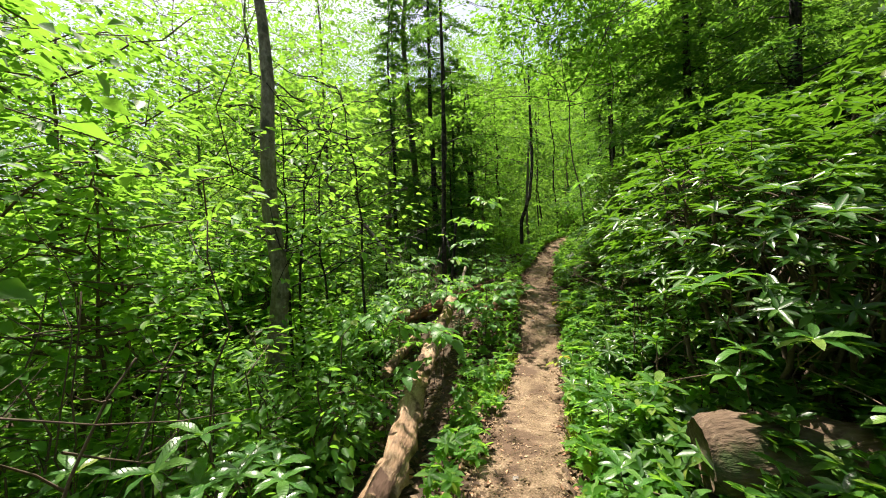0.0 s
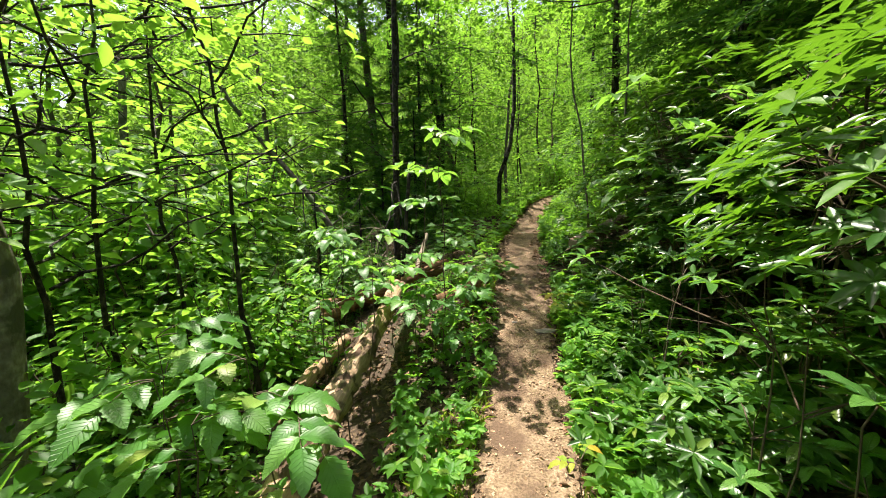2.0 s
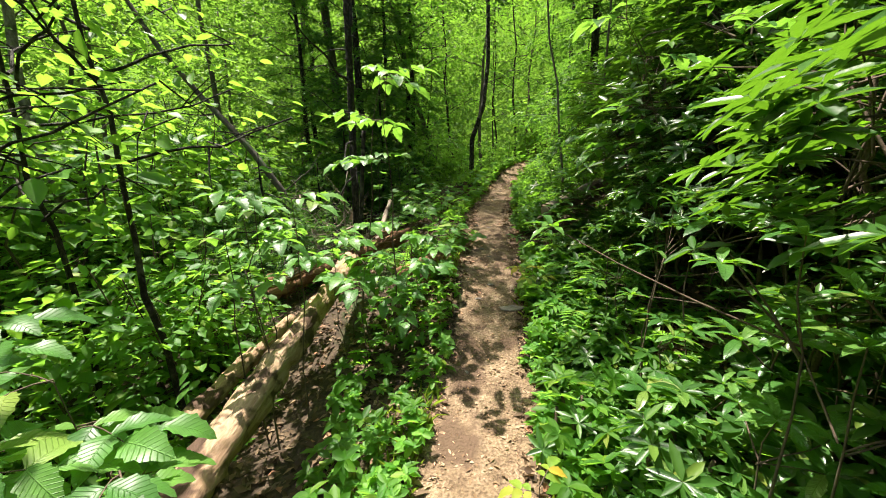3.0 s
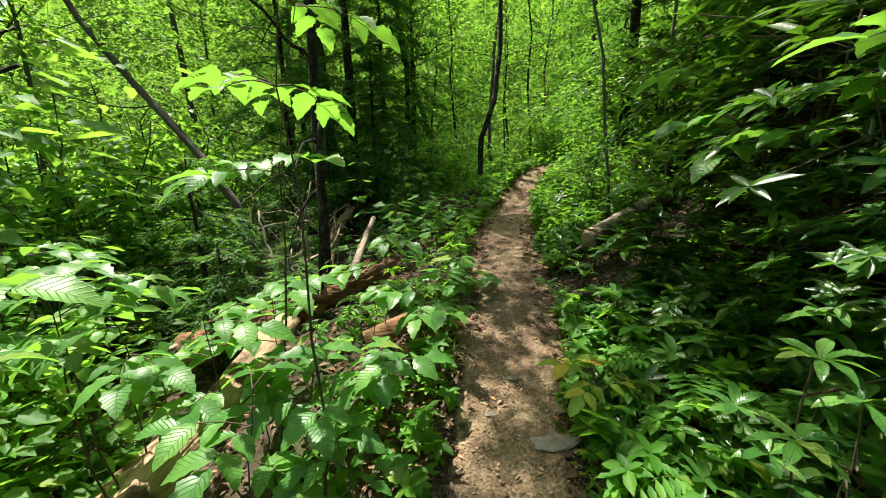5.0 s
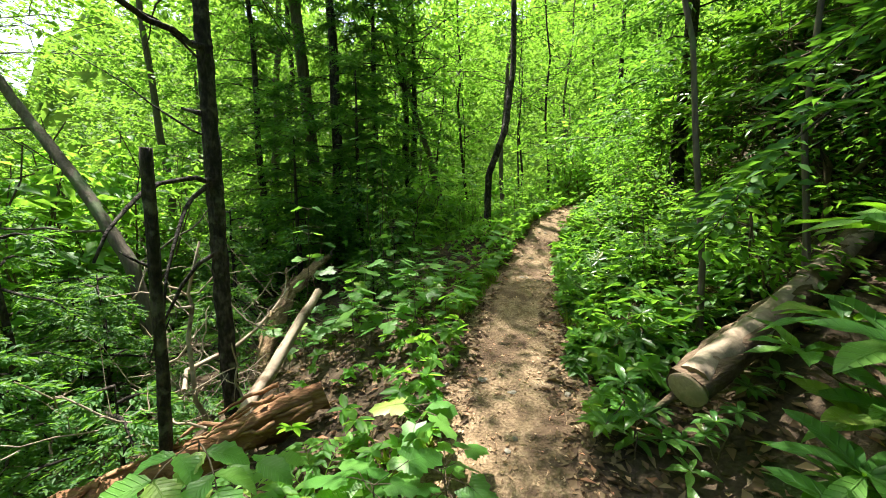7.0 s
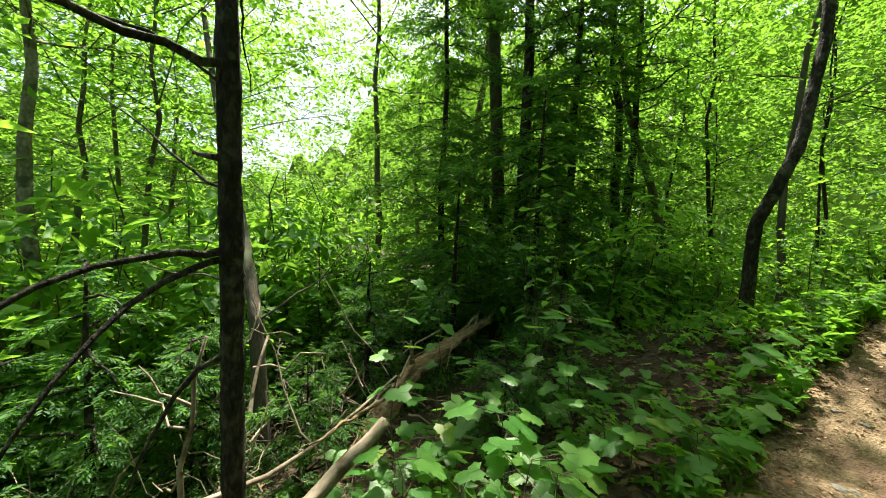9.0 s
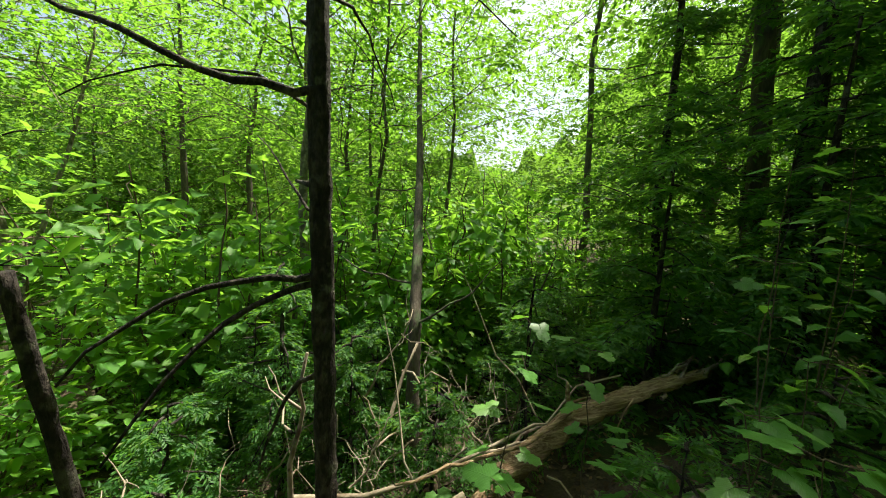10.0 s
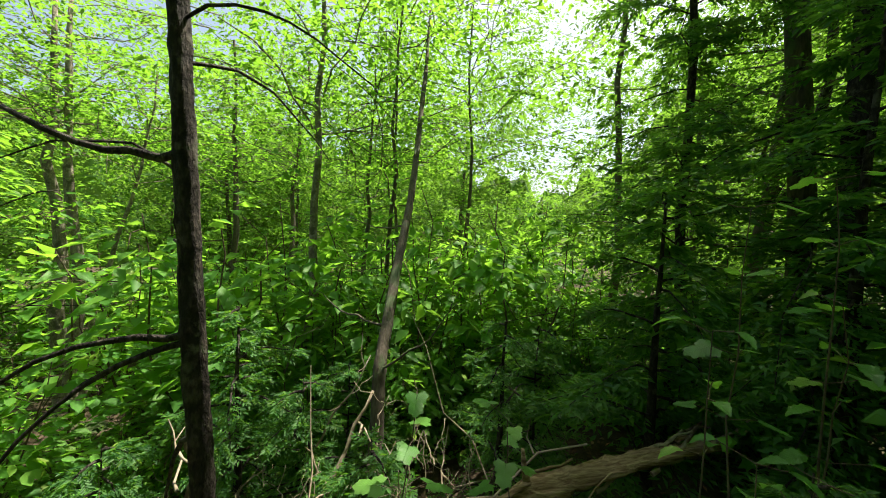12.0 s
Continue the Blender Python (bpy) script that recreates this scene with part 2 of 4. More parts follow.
def round_leaves(P, D, N, L, W, droop=0.12):
    """Rounder folded blades: six vertices, two quads each."""
    P, D = np.asarray(P, float), unit(np.asarray(D, float))
    S = unit(np.cross(D, N)); U = np.cross(S, D)
    L, W = np.asarray(L)[:, None], np.asarray(W)[:, None]
    side = [P + D * L * t + sg * S * W * w + U * (W * 0.14 - L * droop * t * t) for sg in (1, -1) for t, w in ((0.26, 0.42), (0.64, 0.44))]
    v = np.stack([P, P + D * L - U * L * droop, *side], 1)
    f = np.array([[0, 1, 3, 2], [0, 4, 5, 1]])
    return v.reshape(-1, 3), (f[None] + 6 * np.arange(len(P))[:, None, None]).reshape(-1, 4)


def oval_leaves(P, D, N, L, W, droop=0.12):
    """Oval folded blades with three points on each side."""
    P, D = np.asarray(P, float), unit(np.asarray(D, float))
    S = unit(np.cross(D, N)); U = np.cross(S, D)
    L, W = np.asarray(L)[:, None], np.asarray(W)[:, None]
    side = [P + D * L * t + sg * S * W * w + U * (W * 0.14 - L * droop * t * t) for sg in (1, -1) for t, w in ((0.20, 0.34), (0.48, 0.50), (0.78, 0.30))]
    v = np.stack([P, P + D * L - U * L * droop, *side], 1)
    f = np.array([[0, 1, 4, 3, 2], [0, 5, 6, 7, 1]])
    return v.reshape(-1, 3), (f[None] + 8 * np.arange(len(P))[:, None, None]).reshape(-1, 5)


def join(chunks):
    vs, fs, o = [], [], 0
    for v, f in chunks:
        vs.append(v); fs.append(np.asarray(f) + o); o += len(v)
    return np.concatenate(vs), np.concatenate(fs)


def tube(points, radii, sides=8, rough=0.0, seed=1, capped=True):
    """Quads round a bent, tapering limb; rough: uneven radius."""
    pts = np.asarray(points, float); rad = np.asarray(radii, float)
    r = np.random.default_rng(seed)
    T = unit(np.gradient(pts, axis=0))
    ref = np.array([0.0, 0.0, 1.0]) if abs(T[0][2]) < 0.9 else np.array([1.0, 0.0, 0.0])
    A = unit(np.cross(T, ref)); B = np.cross(T, A)
    a = np.linspace(0, 2 * np.pi, sides, endpoint=False)
    lump = 1 + rough * r.normal(size=(len(pts), sides)) if rough else np.ones((len(pts), sides))
    lobe = 1 + rough * 1.2 * np.sin(3 * a[None] + r.uniform(0, 6, 1) + np.arange(len(pts))[:, None] * 0.15)
    v = pts[:, None] + (rad[:, None] * lump * lobe)[:, :, None] * (np.cos(a)[None, :, None] * A[:, None] + np.sin(a)[None, :, None] * B[:, None])
    v = v.reshape(-1, 3); f = []
    for i in range(len(pts) - 1):
        for j in range(sides):
            k = (j + 1) % sides
            f.append((i * sides + j, i * sides + k, (i + 1) * sides + k, (i + 1) * sides + j))
    if capped:
        for ring, p in ((0, pts[0]), (len(pts) - 1, pts[-1])):
            c = len(v); v = np.vstack([v, p[None]])
            for j in range(0, sides, 2):
                f.append((c, ring * sides + j, ring * sides + (j + 1) % sides, ring * sides + (j + 2) % sides))
    return v, np.array(f)


def bent(p0, p1, n=8, wobble=0.04, seed=0, sag=0.0):
    """A wavering line from p0 to p1."""
    r = np.random.default_rng(seed)
    p0, p1 = np.asarray(p0, float), np.asarray(p1, float)
    t = np.linspace(0, 1, n)[:, None]
    off = np.cumsum(r.normal(size=(n, 3)), 0) * wobble * np.linalg.norm(p1 - p0) / n
    off -= t * off[-1]
    out = p0 + (p1 - p0) * t + off
    out[:, 2] += sag * 4 * (t * (1 - t))[:, 0]
    return out


# ---- terrain ----
TRAIL_Y = np.array([-8.0, -0.5, 2.0, 3.6, 4.94, 6.0, 6.7, 8.0, 9.5, 11.0, 12.0, 13.0, 14.0, 15.5, 18.0, 30.0])
TRAIL_X = np.array([-0.6, 0.20, 0.57, 0.98, 1.33, 1.58, 1.74, 2.0, 2.34, 2.82, 3.25, 3.8, 4.7, 6.6, 10.0, 24.0])
TRAIL_Z = np.array([-0.50, -0.36, -0.38, -0.42, -0.38, -0.12, 0.05, 0.25, 0.45, 0.56, 0.82, 1.22, 1.45, 1.6, 1.75, 2.4])
yy = np.linspace(-8, 30, 381)
kernel = np.hanning(13); kernel /= kernel.sum()
TX, TZ = (np.convolve(np.pad(np.interp(yy, TRAIL_Y, a), 6, mode="edge"), kernel, "valid") for a in (TRAIL_X, TRAIL_Z))


def trail_x(y):
    return np.interp(y, yy, TX)


def trail_z(y):
    return np.interp(y, yy, TZ)


def trail_extra(y):
    """Where the tread is wider, past the rotten logs."""
    return 0.11 * np.clip((y - 6.0) / 1.5, 0, 1) * np.clip((11.5 - y) / 2.0, 0, 1)


def lumps(x, y):
    return 0.05 * np.sin(1.7 * x + 0.6 * y) * np.cos(1.3 * y - 0.4 * x) + 0.025 * np.sin(4.1 * x + 1.1) * np.sin(3.7 * y) + 0.012 * np.sin(11 * x + 3 * y) * np.sin(9 * y - 2 * x)


def ground(x, y):
    """Height of the hillside: a bench with the trail on it, falling to one side and rising to the other."""
    x, y = np.asarray(x, float), np.asarray(y, float)
    d = x - trail_x(y)
    l, r = np.maximum(-d - 0.42 - trail_extra(y), 0), np.maximum(d - 0.40 - trail_extra(y), 0)
    fall = -0.30 * np.minimum(l, 4.5) - 0.14 * np.clip(l - 4.5, 0, 12)
    rise = 0.28 * np.minimum(r, 0.7) + 0.52 * np.clip(r - 0.7, 0, 9) + 0.15 * np.clip(r - 9.7, 0, 40)
    fall += -0.10 * np.minimum(l, 0.25) * 2
    off = np.clip(np.maximum(l, r) / 0.5, 0, 1)
    return trail_z(y) + fall + rise + lumps(x, y) * off


def axis(lo, a, b, hi, fine, far):
    out = [np.arange(a, b, fine)]
    for s, end, start in ((-1, lo, a), (1, hi, b)):
        step, v, row = fine, start, []
        while (v - end) * s < 0:
            step = min(step * far, 30); v += s * step; row.append(v)
        out.insert(0, np.array(row[::-1])) if s < 0 else out.append(np.array(row))
    return np.concatenate(out)


xs, ys = axis(-260, -3.0, 5.5, 260, 0.09, 1.12), axis(-260, -2.0, 15.0, 300, 0.10, 1.12)
gx, gy = np.meshgrid(xs, ys)
gv = np.stack([gx, gy, ground(gx, gy)], -1).reshape(-1, 3)
nx = len(xs)
ii = (np.arange(len(ys) - 1)[:, None] * nx + np.arange(nx - 1)[None]).ravel()
tagged(new("ground", mesh_from("ground", gv, np.stack([ii, ii + 1, ii + 1 + nx, ii + nx], 1), LITTER, True)),
       "dark forest floor of soil and leaf litter on a slope", "ground", kind="structure")

# The trodden trail: an uneven strip with ragged edges
ty = np.arange(-7.5, 17.0, 0.07)
tu = np.linspace(-1, 1, 19)
half_w = 0.40 + trail_extra(ty) + 0.05 * np.sin(ty * 1.9) + 0.03 * np.sin(ty * 5.3 + 1)
rag = np.convolve(rng.normal(size=len(ty) + 4), np.ones(5) / 5, "valid") * 0.09
rag2 = np.convolve(rng.normal(size=len(ty) + 4), np.ones(5) / 5, "valid") * 0.09
px = trail_x(ty)[:, None] + tu[None] * half_w[:, None] + np.clip(-tu, 0, 1)[None] ** 3 * rag[:, None] + np.clip(tu, 0, 1)[None] ** 3 * rag2[:, None]
py = np.repeat(ty[:, None], len(tu), 1)
pz = trail_z(ty)[:, None] + 0.022 + 0.008 * np.sin(7 * px + 5 * py) * np.sin(6 * py - 3 * px) + rng.normal(size=px.shape) * 0.004
pz[:, 0] -= 0.06; pz[:, -1] -= 0.06
tv = np.stack([px, py, pz], -1).reshape(-1, 3)
ii = (np.arange(len(ty) - 1)[:, None] * len(tu) + np.arange(len(tu) - 1)[None]).ravel()
tagged(new("trail", mesh_from("trail", tv, np.stack([ii, ii + 1, ii + 1 + len(tu), ii + len(tu)], 1), DIRT, True)),
       "narrow trodden dirt footpath with scattered debris", "path", kind="structure")


# ---- trees ----
def spray_cloud(centres, outward, n_each, radius, leaf, r, flat=0.25, lean=0.35, aspect=0.55, maker=simple_leaves):
    """Flat layered sprays of leaves round twig ends."""
    m = len(centres)
    c = np.repeat(centres, n_each, 0); o = np.repeat(outward, n_each, 0)
    k = len(c)
    ang, rad = r.uniform(0, 2 * np.pi, k), radius * np.sqrt(r.uniform(0.02, 1, k)) * np.repeat(r.uniform(0.6, 1.3, m), n_each)
    tilt = np.repeat(r.normal(size=(m, 2)) * lean, n_each, 0)
    dx, dy = np.cos(ang) * rad, np.sin(ang) * rad
    P = c + np.stack([dx, dy, dx * tilt[:, 0] + dy * tilt[:, 1] - 0.25 * rad ** 2 / max(radius, 0.01) + r.normal(size=k) * flat * radius * 0.5], 1)
    D = np.stack([np.cos(ang) + r.normal(size=k) * 0.5, np.sin(ang) + r.normal(size=k) * 0.5, -0.25 + r.normal(size=k) * 0.25], 1) + 0.5 * o
    N = np.stack([r.normal(size=k) * 0.35, r.normal(size=k) * 0.35, np.ones(k)], 1)
    L = leaf * r.uniform(0.65, 1.25, k)
    return maker(P, D, N, L, L * aspect * r.uniform(0.8, 1.2, k))


def limbs_and_twigs(base, top, r, n_limbs, reach, start=0.35, radius=0.1, rise=0.35):
    """Trunk tube, limb tubes and the twig ends that carry leaves."""
    trunk = bent(base, top, 12, 0.10, int(r.integers(1e6)))
    rad = radius * np.linspace(1.0, 0.22, 12); rad[0] *= 1.35
    chunks, ends, outs = [tube(trunk, rad, 10, 0.05, int(r.integers(1e6)))], [], []
    h = np.linalg.norm(np.asarray(top) - np.asarray(base))
    for i in range(n_limbs):
        f = start + (1 - start) * (i + r.uniform(0, 1)) / n_limbs
        k = f * 11; a = int(min(k, 10)); p = trunk[a] + (trunk[a + 1] - trunk[a]) * (k - a)
        ang = i * 2.4 + r.uniform(-0.5, 0.5)
        length = reach * (1.15 - 0.75 * abs(f - 0.55)) * r.uniform(0.7, 1.15)
        tip = p + np.array([math.cos(ang) * length, math.sin(ang) * length, length * rise * r.uniform(0.3, 1.5)])
        line = bent(p, tip, 6, 0.22, int(r.integers(1e6)))
        chunks.append(tube(line, np.linspace(max(radius * 0.38 * (1.1 - f), 0.012), 0.006, 6), 5))
        for q in range(int(4 + length * 3)):
            s = r.uniform(0.3, 1.02); b = int(min(s * 5, 4)); at = line[b] + (line[b + 1] - line[b]) * (s * 5 - b)
            side = r.normal(size=3) * np.array([1, 1, 0.45]) * length * 0.28
            ends.append(at + side); outs.append(unit((at + side - p) * np.array([1, 1, 0.2])))
            if q % 2 == 0:
                chunks.append(tube(bent(at, at + side, 3, 0.1, q), [0.008, 0.006, 0.003], 3, capped=False))
    return chunks, np.array(ends), np.array(outs)


def broadleaf_tree(x, y, height, radius, reach, seed, leaf=0.12, per=26, n_limbs=16, start=0.35, bark=None, lean=(0, 0), material=None, label="", name="tree", spray=0.42, group="woodland trees"):
    r = np.random.default_rng(seed)
    z = float(ground(x, y))
    t = empty(name, x, y, z, label or "slender deciduous tree with a layered bright green crown", "tree", group)
    chunks, ends, outs = limbs_and_twigs((0, 0, -0.15), (lean[0], lean[1], height), r, n_limbs, reach, start, radius)
    v, f = join(chunks)
    part("trunk", mesh_from("trunk", v, f, bark or BARK, True), t, "brown bark trunk with thin limbs")
    v, f = spray_cloud(ends, outs, per, spray, leaf, r, maker=oval_leaves if height < 5 else simple_leaves)
    tagged(part("crown", mesh_from("crown", v, f, material or LEAF), t, "many small green leaves"), kind="stuff")
    return t


def hemlock_tree(x, y, height, radius, seed, reach=1.8, start=0.12, lean=(0, 0), dense=1.0, z=None, label="", needles=None, q=7, size=1.0):
    """Conifer with drooping flat sprays of fine dark needles."""
    r = np.random.default_rng(seed)
    z = float(ground(x, y)) if z is None else z
    t = empty("hemlock_tree", x, y, z, label or "dark evergreen conifer with drooping feathery needle sprays", "conifer", "conifers")
    trunk = bent((0, 0, -0.15), (lean[0], lean[1], height), 12, 0.04, seed)
    chunks = [tube(trunk, radius * np.linspace(1.15, 0.2, 12), 10, 0.05, seed)]
    leaves = []
    n = int(height * 9 * dense)
    for i in range(n):
        f = start + (1 - start) * (i + r.uniform()) / n
        k = f * 11; a = int(min(k, 10)); p = trunk[a] + (trunk[a + 1] - trunk[a]) * (k - a)
        ang = i * 2.4 + r.uniform(-0.6, 0.6)
        length = reach * (1.05 - 0.8 * f) * r.uniform(0.55, 1.1)
        way = np.array([math.cos(ang), math.sin(ang), 0.0])
        line = bent(p, p + way * length + np.array([0, 0, length * r.uniform(-0.6, 0.12)]), 7, 0.14, int(r.integers(1e6)), 0.12 * length)
        chunks.append(tube(line, np.linspace(0.014, 0.003, 7), 4, capped=False))
        side = np.array([-way[1], way[0], 0])
        m = int(14 + length * 24)
        s = np.sort(r.uniform(0.12, 1.0, m)); b = np.minimum((s * 6).astype(int), 5)
        at = line[b] + (line[b + 1] - line[b]) * (s * 6 - b)[:, None]
        sg = np.where(np.arange(m) % 2 == 0, 1, -1)[:, None]
        twig = (0.10 + 0.30 * np.sin(np.pi * np.clip(s, 0.1, 0.95)) * length * 0.6)[:, None]
        dirn = unit(way * 0.75 + side * sg * r.uniform(0.6, 1.1, (m, 1)) + np.array([0, 0, 1.0]) * r.uniform(-0.8, 0.15, (m, 1)) + r.normal(size=(m, 3)) * 0.2)
        u = np.linspace(0.1, 1.0, q)
        P = (at[:, None] + dirn[:, None] * twig[:, None] * u[None, :, None]).reshape(-1, 3)
        P[:, 2] -= (0.35 * (twig * u[None] ** 2) * twig).reshape(-1)
        D = np.repeat(dirn, q, 0) * 0.8 + np.repeat(np.cross(dirn, [0, 0, 1.0]), q, 0) * np.tile(np.where(np.arange(q) % 2 == 0, 1, -1), m)[:, None] * 0.8 + r.normal(size=(m * q, 3)) * 0.15
        N = np.array([0, 0, 1.0]) + r.normal(size=(m * q, 3)) * 0.6
        L = r.uniform(0.06, 0.125, m * q) * size
        leaves.append(simple_leaves(P, D, N, L, L * 0.36))
    v, f = join(chunks)
    part("trunk", mesh_from("trunk", v, f, BARK_DARK, True), t, "dark scaly bark trunk and thin branches")
    v, f = join(leaves)
    tagged(part("crown", mesh_from("crown", v, f, needles or LEAF_HEMLOCK), t, "dark green needle sprays"), kind="stuff")
    return t


def bare_trunk(points, radii, bark, label, name="tree", seed=3, stubs=(), category="tree", rough=0.075):
    """A trunk that is followed point by point, with broken stubs (place on it, tip, radius)."""
    p = np.asarray(points, float)
    t = empty(name, *p[0], label, category)
    seg = np.concatenate([[0], np.cumsum(np.linalg.norm(np.diff(p, axis=0), axis=1))]); s = np.linspace(0, seg[-1], max(8, int(seg[-1] * 14)))
    line = np.stack([np.interp(s, seg, p[:, i]) for i in range(3)], 1)
    line[1:-1] = (line[:-2] + 2 * line[1:-1] + line[2:]) / 4
    rad = np.interp(s, seg, radii)
    v, f = tube(line - p[0], rad, 14, rough, seed)
    part("trunk", mesh_from("trunk", v, f, bark, True), t)
    for i, (a, b, r0) in enumerate(stubs):
        a, b = np.asarray(a, float), np.asarray(b, float)
        n = max(4, int(np.linalg.norm(b - a) * 8))
        ln = bent(a, b, n, 0.12, seed * 31 + i, 0.14 * np.linalg.norm(b - a) * (1 if b[2] < a[2] else -0.3))
        v, f = tube(ln - p[0], np.linspace(r0, r0 * 0.3, n), 7, 0.05, i)
        part("branch", mesh_from("branch", v, f, bark, True), t)
    return t


# Trees that stand along the walk
broadleaf_tree(-2.2, 4.15, 9.0, 0.13, 2.2, 11, 0.13, 2, 16, 0.8, BARK_PALE, label="pale-barked tree standing among the undergrowth")
A0, A1 = np.array([-0.19, 9.02, -0.5]), np.array([-0.04, 8.78, 4.9])


def on_a(z):
    return A0 + (A1 - A0) * (z - A0[2]) / (A1[2] - A0[2])


dark = bare_trunk([A0, on_a(1.7), on_a(3.2), A1, A1 + np.array([0.0, 0, 5.2])], [0.062, 0.057, 0.050, 0.044, 0.02], BARK_DARK, "dark rough-barked tree trunk with broken branch stubs", seed=5, stubs=[
    (on_a(1.73), (-0.10, 7.85, 1.25), 0.022), (on_a(1.70), (0.06, 8.05, 0.95), 0.020), (on_a(2.2), on_a(2.2) + np.array([-0.12, -0.12, 0.01]), 0.026),
    (on_a(2.68), (-0.55, 7.40, 3.08), 0.024), (on_a(2.54), (-0.45, 7.75, 2.52), 0.010), (on_a(2.95), on_a(2.95) + np.array([-0.06, -0.08, 0.03]), 0.024),
    (on_a(2.0), (-0.75, 8.55, 2.5), 0.010), (on_a(3.1), (-1.0, 9.5, 2.85), 0.012), (on_a(3.3), (0.2, 9.8, 3.0), 0.010), (on_a(1.25), (-0.5, 8.6, 0.4), 0.02)])
boughs = hemlock_tree(-0.076, 8.838, 7.4, 0.035, 38, 2.5, 0.02, (0.1, -0.1), 0.22, z=3.6)
for o in list(boughs.children):
    shift = boughs.location - dark.location
    o.parent = dark
    o.location = shift
    if o.name.startswith("trunk"):
        o.name = "bough_frame"
bpy.data.objects.remove(boughs)
bare_trunk([(-0.08, 8.10, -0.45), (0.06, 8.0, 0.6), (0.19, 7.87, 1.80)], [0.034, 0.030, 0.026], BARK_DARK, "dead broken-off dark sapling trunk standing upright", "dead_tree", 8, category="dead tree", stubs=[((0.12, 7.94, 1.2), (0.0, 7.88, 1.3), 0.012), ((0.08, 7.97, 0.8), (0.2, 7.9, 0.95), 0.010)])
bare_trunk([(-1.40, 9.95, -0.7), (-1.72, 10.0, 0.88), (-2.35, 10.2, 1.75), (-3.2, 10.45, 2.7), (-4.0, 10.65, 3.7), (-5.0, 10.9, 5.4), (-6.3, 11.2, 8.2)], [0.075, 0.066, 0.058, 0.05, 0.045, 0.035, 0.015], BARK, "grey-brown tree leaning out over the slope", seed=9, stubs=[
    ((-2.0, 10.1, 1.3), (-3.0, 9.2, 1.5), 0.015), ((-2.9, 10.35, 2.4), (-3.9, 9.6, 2.5), 0.014), ((-1.72, 10.0, 0.88), (-1.0, 10.6, 1.7), 0.014)])
# Heights and crowns are made up by where their shade should fall.
for bx, by, h, rr, seed, lx, ly, bk, reach, per in [(-1.29, 15.04, 19, 0.16, 21, -0.3, 0, BARK, 2.7, 11), (1.17, 15.8, 8, 0.12, 23, -0.4, 0, BARK_DARK, 1.8, 6), (2.1, 17.9, 9.5, 0.13, 24, -2.2, -1.8, BARK, 1.9, 6),
                                                    (-3.05, 17.6, 16, 0.10, 25, 0.1, 0, BARK_DARK, 2.4, 9), (-5.2, 15.5, 15, 0.10, 27, -0.4, 0, BARK, 2.4, 9)]:
    broadleaf_tree(bx, by, h, rr, reach, seed, 0.17, per, 20, 0.52, bk, (lx, ly), spray=0.6)
# slim poles of young growth past the bend of the trail
for i, (bx, by) in enumerate([(0.4, 18.6), (1.5, 19.8), (2.7, 19.2), (3.4, 17.2), (4.4, 18.8), (5.3, 17.4), (6.2, 19.6), (7.4, 20.6), (3.0, 21.6), (0.9, 22.4), (5.0, 22.0), (8.2, 17.0)]):
    broadleaf_tree(bx, by, 9 + (i * 5) % 4, 0.035 + 0.012 * (i % 4), 1.7, 800 + i, 0.15, 9, 12, 0.34, BARK_DARK if i % 3 else BARK, (0.5 * math.sin(i * 2.2), 0.4 * math.cos(i * 1.7)), label="slim young tree in a crowded stand", spray=0.5)
bare_trunk([(2.6, 13.4, 0.4), (2.62, 13.4, 2.1), (2.95, 13.4, 3.0), (3.1, 13.5, 4.2), (3.05, 13.5, 8.0)], [0.07, 0.065, 0.06, 0.055, 0.03], BARK_DARK, "dark crooked slender tree trunk by the trail", seed=12)
hemlock_tree(-0.7, 14.6, 14.0, 0.12, 31, 2.7, 0.05, dense=0.85)
hemlock_tree(-2.3, 14.2, 12.0, 0.07, 32, 2.0, 0.08, dense=0.85)
hemlock_tree(0.0, 13.6, 4.0, 0.06, 33, 1.6, 0.05)
hemlock_tree(-0.9, 12.6, 3.0, 0.05, 34, 1.6, 0.05)
hemlock_tree(0.1, 15.0, 9.0, 0.08, 37, 2.1, 0.08, dense=0.9)
hemlock_tree(-1.6, 8.7, 2.2, 0.04, 35, 1.3, label="young hemlock with feathery green needle sprays", needles=LEAF_HEMLOCK, q=13, size=0.5)
hemlock_tree(-1.3, 11.2, 2.0, 0.04, 36, 1.2, label="young hemlock with feathery green needle sprays", needles=LEAF_HEMLOCK, q=13, size=0.5)
for hx, hy, hh in [(-1.0, 8.0, 1.2), (-0.75, 9.9, 1.1), (-1.45, 9.3, 1.5), (0.75, 10.7, 0.9), (-0.35, 8.15, 0.8), (0.9, 11.7, 1.2), (-2.1, 9.7, 1.6), (-1.9, 11.9, 1.8), (-2.6, 8.4, 1.7)]:
    hemlock_tree(hx, hy, hh, 0.018, int(hy * 37), 0.55 + 0.35 * hh, 0.05, dense=1.9, label="small hemlock seedling with drooping green sprays", needles=LEAF_HEMLOCK, q=13, size=0.5)
# At x 5 to 6.5 thickened, the 5.05 one added, to shade the bank.
for hx, hy, hh in [(0.9, 16.8, 9), (5.2, 11.5, 8), (6.2, 8.5, 8), (5.5, 5.5, 8), (5.05, 7.4, 7), (7.2, 17.5, 9)]:
    hemlock_tree(hx, hy, hh, 0.1, int(hx * 10 + hy), 2.4, dense=0.95 if 5 < hx < 6.5 else 0.55)
